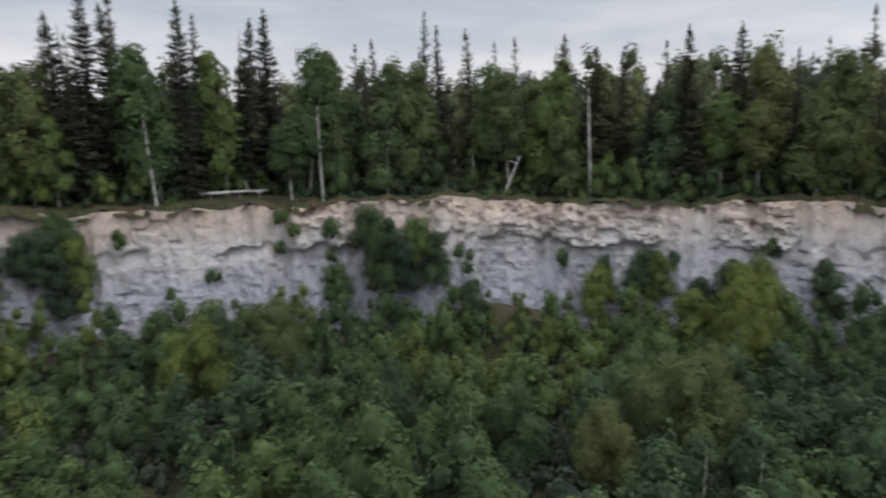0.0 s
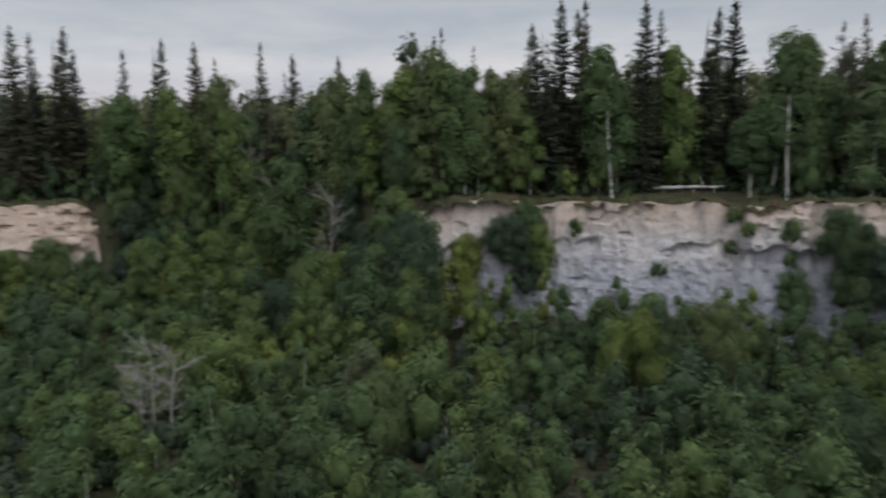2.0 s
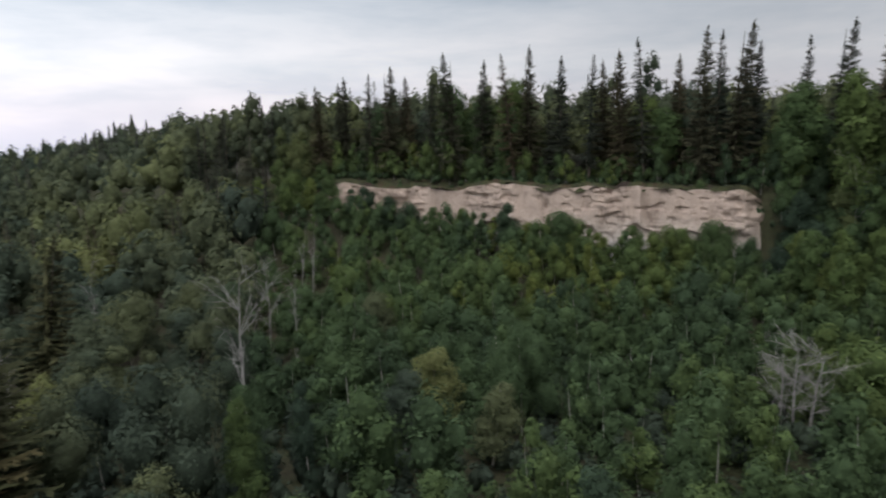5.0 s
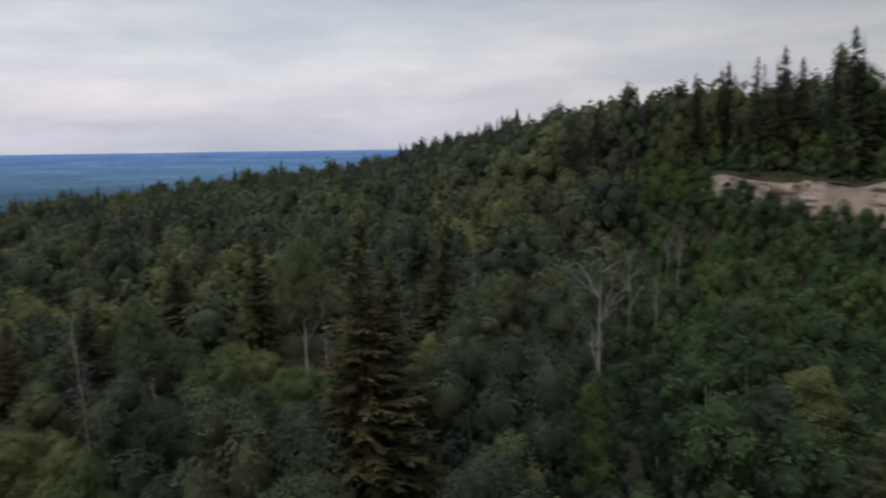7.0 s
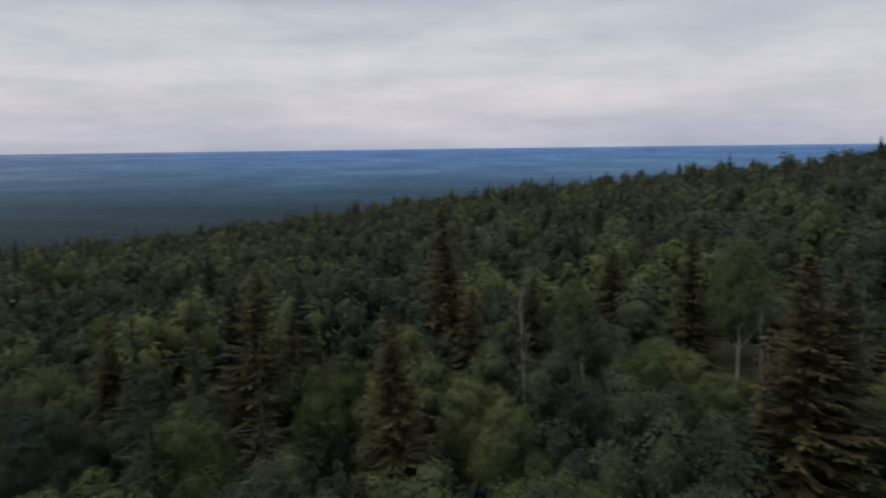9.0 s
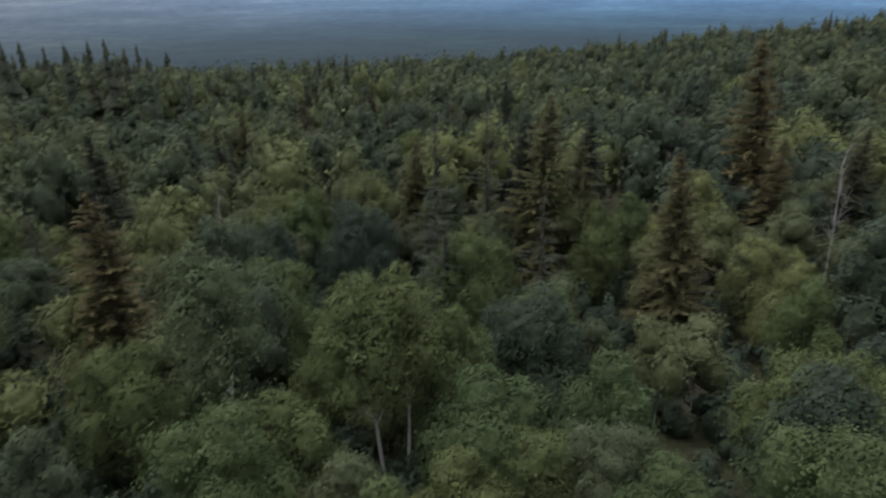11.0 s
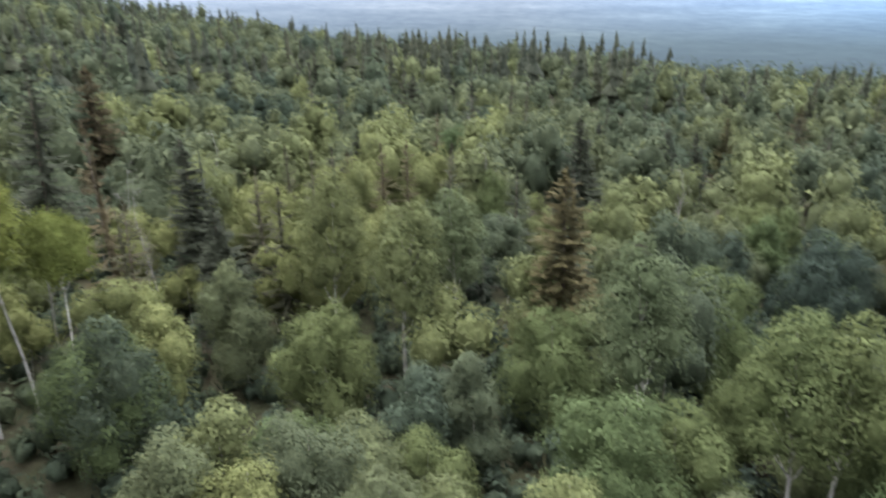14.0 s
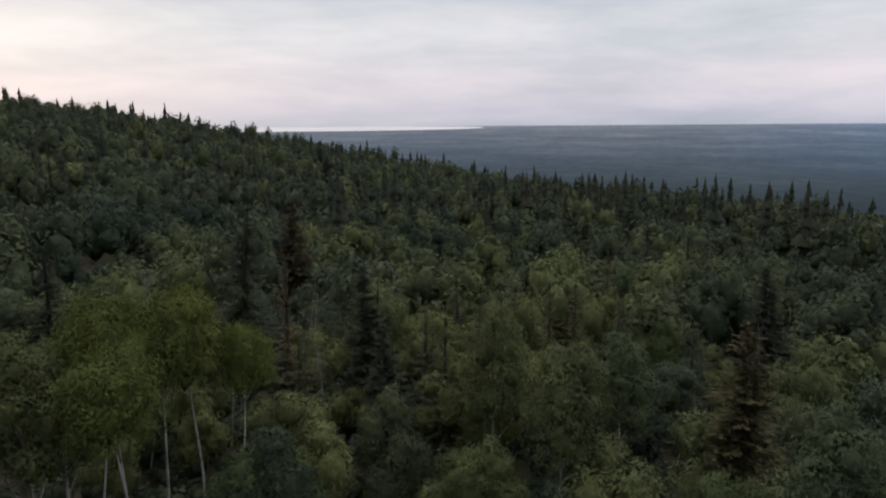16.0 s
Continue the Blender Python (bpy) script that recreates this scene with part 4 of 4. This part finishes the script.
# young trees at the foot of the faces and on the slope between them
for bear, back, tall in ((-30.6, -5, 7.2), (-38.5, -5, 6.5), (16.9, -4.0, 8.5), (-20, -6, 6), (2, -6, 6), (62, -5, 7), (52, -5, 6), (22.9, -1.6, 13), (23.7, -1.0, 13),
                         (22.3, -2.6, 11.5), (21.6, -4.5, 9), (22.6, -3.6, 10.5), (23.5, -3.2, 11), (22.1, -6.5, 8), (24.5, -3.0, 10.5), (25.5, -1.5, 10), (26.5, 0.5, 9),
                         (23.6, -4.5, 9.5), (25.0, -5.0, 9), (44.0, -2, 7), (43.0, 0, 8), (83.0, -3, 6), (84.5, -1, 7), (80, -5, 6), (76.5, -4, 6), (73, -4.5, 5.5),
                         (68, -4.5, 5), (81.5, -3.5, 6.5)):
    x, y = polar(bear, float(rim(bear)) + back)
    aspens[int(rng.integers(5))].set(rng, x, y, tall, 1.25)
    HEROES.append((x, y, 1.6))
for bear in (45.2, 47.4, 49.8, 53.4, 56.0, 58.8, 61.2, 64.6, 66.6, 70.4, 75.0, 78.4):
    x, y = polar(bear, float(rim(bear)) - 3.6)
    (bushes + aspens[2:])[int(rng.integers(5))].set(rng, x, y, rng.uniform(4.2, 6.4) * (1.15 if bear < 50 else 1.0), 1.0)
HEROES = np.array(HEROES)


# ---------------------------------------------------------------- everything between them
def scatter(rng, r0, r1, step, bear0=-180, bear1=180):
    """Jittered grid of places in a ring sector."""
    k = int(2 * r1 / step) + 3
    i, j = np.meshgrid(np.arange(k), np.arange(k), indexing="ij")
    p = np.stack([i + 0.5 * (j % 2), j], -1).reshape(-1, 2) * step - r1 - step
    p = p + rng.uniform(-0.36, 0.36, p.shape) * step
    r, b = np.hypot(p[:, 0], p[:, 1]), np.degrees(np.arctan2(-p[:, 0], p[:, 1]))
    return p[(r >= r0) & (r < r1) & (b >= bear0) & (b <= bear1)]


def bearing_past(p):
    b = np.degrees(np.arctan2(-p[:, 0], p[:, 1]))
    return b, np.hypot(p[:, 0], p[:, 1]) - rim(b)


def on_bench(p, margin=0.0):
    b, past = bearing_past(p)
    return (past > margin) & (b < 92) & (b > -95)


def near_rim(p, inside=4.5, outside=3.5):
    b, past = bearing_past(p)
    return (past > -inside) & (past < outside) & (b < 84) & (b > -70) & ~((b > 26.5) & (b < 43.0))


def clear_of_heroes(p):
    """Away from the trees placed above, and out of the line in front of their trunks."""
    ok = np.ones(len(p), bool)
    for x, y, c in HEROES:
        r = math.hypot(x, y)
        for f in ((0.0, 1.5, 3.0, 4.5, 6.5) if c > 2.5 else (0.0, 1.0, 2.2, 3.6, 5.0)) if r > 24 else (0.0, 0.8):
            ok &= np.hypot(p[:, 0] - x * (1 - f / r), p[:, 1] - y * (1 - f / r)) > min(c, 1.8)
    return ok


def young(p):
    """1 on the pit floor, where the trees are small and close; 0 in the older wood on the slope."""
    b = np.degrees(np.arctan2(-p[:, 0], p[:, 1]))
    return smooth(100, 80, b) * smooth(-95, -70, b)


def thinned(p, rng, share):
    """Keeps all on the pit floor and a share of the rest."""
    return p[rng.uniform(0, 1, len(p)) < share + (1 - share) * young(p)]


def before_grove(p):
    """The open ground in front of the grove of tall aspens."""
    b, r = np.degrees(np.arctan2(-p[:, 0], p[:, 1])), np.hypot(p[:, 0], p[:, 1])
    return (b > -124) & (b < -112) & (r > 13) & (r < 34)


NEAR = 25.0
rng = np.random.default_rng(11)
near = thinned(scatter(rng, 1.5, NEAR, 2.75), rng, 0.44)
near = near[clear_of_heroes(near) & ~before_grove(near)]
for p, y_ in zip(near, young(near)):
    b_ = math.degrees(math.atan2(-p[0], p[1]))
    k = aspens[int(rng.integers(3))] if y_ > 0.5 else (olives + limes * 2 if b_ > 120 or b_ < -170 else olives + broads * 2)[int(rng.integers(7))]
    k.set(rng, p[0], p[1], (rng.uniform(4.4, 6.8) if y_ > 0.5 else rng.uniform(4.8, 8.2)), rng.uniform(0.9, 1.2), 3)

rng = np.random.default_rng(12)
edge = scatter(rng, 55, 108, 2.6, -66, 88)
b_, past_ = bearing_past(edge)
edge = edge[(past_ > 3.2) & (past_ < 10.5)]
edge = edge[clear_of_heroes(edge)]
for p in edge:
    pick = rng.uniform()
    if pick < 0.25:
        spruces[int(rng.integers(4))].set(rng, p[0], p[1], rng.uniform(4, 11) * (1.0 if math.atan2(-p[0], p[1]) < 1.38 else 0.6))
    else:
        (birches + bright)[int(rng.integers(6))].set(rng, p[0], p[1], rng.uniform(5.0, 14.0) * float(smooth(92, 72, math.degrees(math.atan2(-p[0], p[1])))) ** 0.5 + 1.0, rng.uniform(0.95, 1.3))
# wooded slope between the two faces
gap = scatter(rng, 50, 108, 2.7, 22.8, 46)
b_, past_ = bearing_past(gap)
gap = gap[(past_ > -7) & (past_ < 13)]
for p in gap:
    (birches[:2] + aspens[3:])[int(rng.integers(4))].set(rng, p[0], p[1], rng.uniform(4.5, 9.5), rng.uniform(0.9, 1.2))


def yellow_stand(p):
    """How far a place lies in the yellow-green stand of aspens down the slope."""
    b, r = np.degrees(np.arctan2(-p[:, 0], p[:, 1])), np.hypot(p[:, 0], p[:, 1])
    return smooth(-126, -134, b) * smooth(-180, -168, b) * smooth(38, 48, r) * smooth(125, 95, r)


def woods(name, places, templates, rng, scales, mats, label, tint_range=(0.05, 0.85), ebb=None):
    """Many trees in one mesh: every template (trunk and crown) turned, scaled and set on the ground, in patches of like colour; ebb: where they dwindle."""
    vs, fs, ts, ws, base = [], [], [], [], 0
    pick = rng.integers(len(templates), size=len(places))
    for k, (wood, crown) in enumerate(templates):
        tv, tf = joined([crown, *wood] if wood else [crown])
        which = (np.arange(len(tf)) >= len(crown[1])).astype(np.int32)
        p = places[pick == k]
        if not len(p):
            continue
        a, s = rng.uniform(0, 2 * np.pi, len(p)), rng.uniform(*scales, len(p))
        if ebb:
            s = s * (0.25 + 0.75 * smooth(ebb[1], ebb[0], np.hypot(p[:, 0], p[:, 1])))
        c, sn = np.cos(a) * s, np.sin(a) * s
        x = c[:, None] * tv[None, :, 0] - sn[:, None] * tv[None, :, 1] + p[:, :1]
        y = sn[:, None] * tv[None, :, 0] + c[:, None] * tv[None, :, 1] + p[:, 1:]
        z = (s * rng.uniform(0.74, 1.2, len(p)))[:, None] * tv[None, :, 2] + height(p[:, 0], p[:, 1])[:, None]
        vs.append(np.stack([x, y, z], -1).reshape(-1, 3))
        fs.append((tf[None] + (base + np.arange(len(p)) * len(tv))[:, None, None]).reshape(-1, tf.shape[1]))
        patch = np.clip((vnoise(p[:, 0] / 15, p[:, 1] / 15, 77) - 0.5) * 2.2 + 0.5 + 0.7 * yellow_stand(p), 0, 1.4)
        ts.append(np.repeat(np.interp(0.5 * rng.uniform(0, 1, len(p)) + 0.5 * patch, (0, 1.2), (tint_range[0], 0.2 * (tint_range[1] - tint_range[0]) + tint_range[1])), len(tv)))
        ws.append(np.tile(which, len(p)))
        base += len(p) * len(tv)
    ob = new(name, mesh_of(name, np.concatenate(vs), np.concatenate(fs), mats, np.concatenate(ts), True, np.concatenate(ws)))
    return tagged(ob, label, "woods", kind="stuff")


fresh = [young_leaf_joined, pale_bark]
leafy, needled = [aspen_leaf_joined, pale_bark], [spruce_needle_joined, spruce_bark]
rng = np.random.default_rng(21)
pole_ = aspen(rng, 5.5, 1.0, 60, 0.3, 0.1, 3, sides=3)[0]
mid_y = [(pole_, puff(rng, t, w, k, n, 0.165, 0.05, q, 0.82, 0.5)) for t, w, k, q, n in
         ((6.0, 1.35, 4, 0.4, 210), (5.5, 1.5, 4, 0.2, 220), (6.5, 1.5, 5, 0.5, 190), (6.0, 1.7, 5, 0.1, 210), (6.4, 1.25, 4, 0.7, 200), (5.8, 1.1, 4, 0.6, 180))]
mid_o = [(pole_, puff(rng, t, w, k, n * 3 // 2, 0.12, b, q, 0.84, 0.6)) for t, w, k, q, b, n in
         ((7.4, 2.2, 5, 0.1, 0.26, 480), (8.0, 1.9, 4, 0.3, 0.28, 480), (8.6, 2.2, 5, 0.2, 0.30, 480), (7.0, 2.6, 6, 0.0, 0.22, 460), (8.2, 1.7, 4, 0.5, 0.2, 440), (7.6, 2.0, 4, 0.1, 0.28, 480))]
mid = thinned(scatter(rng, NEAR, 96, 2.45), rng, 0.29)
b_, past_ = bearing_past(mid)
mid = mid[(np.hypot(mid[:, 0], mid[:, 1]) < 62) | ((b_ > -68) & (b_ < 88) & (past_ < -2.8))]
mid = mid[~on_bench(mid, -1) & ~near_rim(mid, 2.8)]
mid = mid[clear_of_heroes(mid) & ~before_grove(mid)]
b_ = np.degrees(np.arctan2(-mid[:, 0], mid[:, 1]))
mid = mid[(b_ < -104) | (b_ > -58)]
b_, past_ = bearing_past(mid)
r_ = np.hypot(mid[:, 0], mid[:, 1])
keep = (r_ > 50) | (young(mid) < 0.5) | (rng.uniform(0, 1, len(mid)) < 0.8)
mid, b_, past_ = mid[keep], b_[keep], past_[keep]
foot = (past_ > -16) & (b_ < 84) & (b_ > -68)
y_ = young(mid) > 0.5
low_ = scatter(rng, 42, 96, 1.9, -66, 84)
b2_, past2_ = bearing_past(low_)
low_ = low_[(past2_ > np.where(b2_ > 43, -8.0, -9.5)) & (past2_ < np.where(b2_ > 43, -2.6, -4.2))]
woods("aspen_woods", low_, mid_y, rng, (0.5, 0.95), fresh, "bushy saplings crowding the foot of the rock face", (0.2, 0.95))
woods("aspen_woods", mid[y_ & ~foot], mid_y, rng, (0.72, 1.15), fresh, "dense green thicket of young aspens on the pit floor", (0.25, 0.95))
woods("aspen_woods", mid[y_ & foot], mid_y, rng, (0.65, 1.0), fresh, "low young aspens at the foot of the rock face", (0.2, 1.0))
woods("aspen_woods", mid[~y_], mid_o, rng, (0.7, 1.2), leafy, "rounded green aspens and willows on the slope", (0.1, 1.0))
bush_t = [(None, puff(rng, 1.7, 1.0, 2, 24, 0.23, 0.0, 0.0, 0.82, 0.5)) for _ in range(3)]
bush = scatter(rng, 2, 58, 1.8)
bush = bush[~near_rim(bush) & ~on_bench(bush, -2)]
b_ = np.degrees(np.arctan2(-bush[:, 0], bush[:, 1]))
bush = bush[(b_ < -104) | (b_ > -58)]
lip = scatter(rng, 55, 110, 1.15, -66, 86)
b_, past_ = bearing_past(lip)
lip = lip[(past_ > np.where(rng.uniform(0, 1, len(lip)) < 0.5, 0.6, 2.2)) & (past_ < 10) & ~((b_ > -4.5) & (b_ < 3.5) & (past_ < 5.4))]
woods("undergrowth", lip, bush_t, rng, (0.25, 0.8), fresh, "low heath and bushes along the rim", (0.0, 0.6))
sap = scatter(rng, 55, 112, 2.1, -66, 88)
b_, past_ = bearing_past(sap)
sap = sap[(past_ > 2.6) & (past_ < 8.5) & ~((b_ > -4.5) & (b_ < 3.5) & (past_ < 5.8))]
woods("aspen_woods", sap, mid_y, rng, (0.32, 0.85), fresh, "green saplings at the edge of the wood along the rim", (0.25, 0.95))
near_ = np.hypot(bush[:, 0], bush[:, 1]) < 16
fine_t = [(None, puff(rng, 1.5, 0.95, 4, 190, 0.085, 0.0, 0.0, 0.8, 0.4)) for _ in range(4)]
extra = scatter(rng, 0.5, 16, 1.5)
woods("undergrowth", bush[~near_], bush_t, rng, (0.6, 1.2), leafy, "low dark green bushes under the trees", (0.0, 0.3))
woods("undergrowth", np.concatenate([bush[near_], extra]), fine_t, rng, (0.4, 1.1), leafy, "leafy low bushes between the nearest trees", (0.0, 0.5))

far_t = [(None, puff(rng, t, w, k, 90, 0.32, b, q, 0.86, 0.9)) for t, w, b, q, k in
         ((8, 2.1, 0.25, 0.3, 4), (7.5, 2.4, 0.2, 0.0, 5), (9, 2.2, 0.3, 0.2, 4), (7.8, 2.7, 0.2, 0.0, 5), (8, 1.7, 0.2, 0.6, 3), (6.5, 2.1, 0.2, 0.1, 4))]
farp = scatter(rng, 62, 130, 5.0)
b_, past_ = bearing_past(farp)
farp = farp[~((b_ > -104) & (b_ < 88) & (past_ < 9.0)) & ~((b_ > -104) & (b_ < -56))]
farp = farp[clear_of_heroes(farp)]
end_ = scatter(rng, 60, 118, 3.6, 80, 106)
b_, past_ = bearing_past(end_)
end_ = end_[(past_ > -4) & ((b_ > 86) | (past_ > 10))]
woods("aspen_woods", end_, mid_o, rng, (0.55, 1.0), leafy, "aspens on the slope past the end of the rock face", (0.25, 0.8))
woods("aspen_woods", farp, far_t, rng, (0.75, 1.45), leafy, "green canopy of aspens on the hillside", (0.1, 0.8))

hill_t = [(None, puff(rng, t, w, k, 32, 0.62, b, q, 0.9, 1.4)) for t, w, b, q, k in ((8.5, 2.6, 0.1, 0.2, 3), (8, 3.0, 0.06, 0.0, 3), (9.5, 2.6, 0.1, 0.3, 3), (7.5, 3.2, 0.06, 0.0, 3), (9, 2.2, 0.1, 0.5, 2))]
hill = scatter(rng, 130, 400, 8.0)
b_ = np.degrees(np.arctan2(-hill[:, 0], hill[:, 1]))
hill = hill[((b_ < -103) | (b_ > 72)) | ((b_ > -55) & (rng.uniform(0, 1, len(hill)) < 0.2))]
woods("hillside_woods", hill, hill_t, rng, (0.75, 1.5), leafy, "mixed green woods over the hillside", (0.15, 0.7))
dist_t = [(None, puff(rng, t, w, 1, 10, 2.1, -0.3, 0.0, 0.8, 2.5)) for t, w in ((7, 4.2), (8, 4.8), (6, 5.2))]
dist = scatter(rng, 400, 1050, 9.5)
b_ = np.degrees(np.arctan2(-dist[:, 0], dist[:, 1]))
dist = dist[(b_ < -103) | (b_ > 85)]
woods("distant_woods", dist, dist_t, rng, (0.6, 1.2), leafy, "far dark woods on the lower slope", (0.0, 0.3), (650, 1050))

mid_s = [spruce(rng, t, w, 18, 6, 6, 0.04, 0.4) for t, w in ((11, 2.0), (9, 1.9), (13, 2.0))]
sp = scatter(rng, 36, 130, 5.6)
sp = sp[~near_rim(sp, 8) & ~on_bench(sp, -2)]
b_, past_ = bearing_past(sp)
sp = sp[(vnoise(sp[:, 0] / 25, sp[:, 1] / 25, 40) > np.where((b_ > 100) & (b_ < 172), 0.52, 0.64)) & ((np.hypot(sp[:, 0], sp[:, 1]) > 75) | (b_ > 95) | (b_ < -100))]
sp = sp[clear_of_heroes(sp)]
woods("spruce_woods", sp, mid_s, rng, (0.7, 1.15), needled, "dark spruces standing among the aspens", (0.0, 0.8))
bp_ = scatter(rng, 60, 125, 4.6, -80, 92)
bp_ = bp_[on_bench(bp_, 9.0)]
gap_ = np.degrees(np.arctan2(-bp_[:, 0], bp_[:, 1]))
gap_ = (gap_ > 23) & (gap_ < 47)
woods("spruce_woods", bp_[gap_], mid_s, rng, (0.7, 1.05), needled, "spruces on the wooded slope between the two faces", (0.0, 0.6))
open_ = bp_[~gap_]
leaf_ = rng.uniform(0, 1, len(open_)) < 0.55
bench_t = [aspen(rng, t, w, 520, 0.34, b, 7, 0.15, 0.8, 0.9, 4) for t, w, b in ((13, 2.1, 0.3), (12, 2.3, 0.2), (14, 1.9, 0.38))]
woods("spruce_woods", open_[~leaf_], mid_s, rng, (0.85, 1.3), needled, "dark spruce wood on the bench behind the rim", (0.0, 0.7))
woods("birch_woods", open_[leaf_], bench_t, rng, (0.75, 1.08), leafy, "green birch wood on the bench behind the rim", (0.1, 0.8))
far_s = [(None, spire(rng, t, w)) for t, w in ((11, 2.1), (9, 1.9), (12.5, 2.3), (8, 1.9))]
hs = scatter(rng, 125, 430, 8.5)
hs = hs[(vnoise(hs[:, 0] / 60, hs[:, 1] / 60, 41) > 0.44)]
woods("spruce_woods", hs, far_s, rng, (0.75, 1.2), needled, "scattered dark spruces on the hillside", (0.0, 0.6))
row_b, row_r = rng.uniform(-175, -149, 210), rng.uniform(170, 260, 210)
row = np.stack([-row_r * np.sin(np.radians(row_b)), row_r * np.cos(np.radians(row_b))], -1)
woods("spruce_woods", row, far_s, rng, (0.9, 1.45), needled, "belt of tall dark spruces across the slope", (0.0, 0.5))


rb_, rr_ = np.concatenate([rng.uniform(80, 113, 75), rng.uniform(-138, -104, 75)]), rng.uniform(190, 370, 150)
ridge = np.stack([-rr_ * np.sin(np.radians(rb_)), rr_ * np.cos(np.radians(rb_))], -1)
woods("spruce_woods", ridge, far_s, rng, (0.75, 1.25), needled, "spruce spires along the skyline of the hill", (0.0, 0.4))


# ---------------------------------------------------------------- bare trunks and a fallen log on the bench
def bare_stem(name, bear, back, tall, tip_bear, label, mat=white_bark, thick=0.14):
    r = float(rim(bear)) + back
    x, y = polar(bear, r)
    tx, ty = polar(tip_bear, r)
    z = float(height(x, y))
    stem = bent(rng, (x, y, z - 0.3), (tx - x, ty - y, tall), math.hypot(math.hypot(tx - x, ty - y), tall), 8, wobble=0.02)
    ob = new(name)
    ob.location = (x, y, z)
    tagged(ob, label, "tree", "bare stems")
    part("trunk", mesh_of(name, *tube(stem - np.array([x, y, z]), np.linspace(thick, thick * 0.45, 8), 7), mat, smooth_faces=True), ob)
    for k in (4, 5, 6):
        tw = bent(rng, stem[k] - np.array([x, y, z]), (rng.normal(), rng.normal(), 0.5), rng.uniform(0.5, 1.1), 4, wobble=0.1)
        part("limb", mesh_of("stub", *tube(tw, np.linspace(0.04, 0.015, 4), 5), mat, smooth_faces=True), ob)


bare_stem("bare_birch", 5.2, 3.0, 9.5, 5.9, "leaning white birch stem without a crown")
bare_stem("bare_birch", -22.2, 3.2, 5.0, -24.2, "leaning white birch stem without a crown")
bare_stem("bare_birch", -29.9, 4.0, 10.0, -29.8, "upright white birch stem without a crown")
bare_stem("bare_birch", 29.2, -3.0, 6.0, 31.6, "pale dead stem leaning over the slope", dead_wood)
bare_stem("bare_birch", -7.6, 3.5, 9.0, -7.4, "upright white birch stem without a crown", thick=0.11)
bare_stem("bare_birch", -13.0, 4.0, 8.0, -12.9, "upright white birch stem without a crown", thick=0.11)
a, b = polar(2.1, float(rim(2.1)) + 4.6), polar(-3.1, float(rim(-3.1)) + 4.8)
za, zb = float(height(*a)), float(height(*b))
log_pts = np.linspace((*a, za + 0.5), (*b, zb + 0.6), 8) + rng.normal(0, 0.03, (8, 3))
log_ob = new("fallen_log")
log_ob.location = log_pts[0]
tagged(log_ob, "bleached fallen log lying on the rim turf", "log")
part("trunk", mesh_of("log", *tube(log_pts - log_pts[0], np.linspace(0.17, 0.09, 8), 8), white_bark, smooth_faces=True), log_ob)
for k in (1, 4, 6):
    prop = bent(rng, log_pts[k] - log_pts[0], (rng.normal(0, 0.2), rng.normal(0, 0.2), -1), 0.9, 4, wobble=0.05)
    part("limb", mesh_of("log_limb", *tube(prop, np.linspace(0.05, 0.03, 4), 5), white_bark, smooth_faces=True), log_ob)
tw = bent(rng, (log_pts[5] - log_pts[0]), (-0.3, 0.6, 0.7), 1.2, 4)
part("limb", mesh_of("log_limb", *tube(tw, np.linspace(0.05, 0.02, 4), 5), white_bark, smooth_faces=True), log_ob)
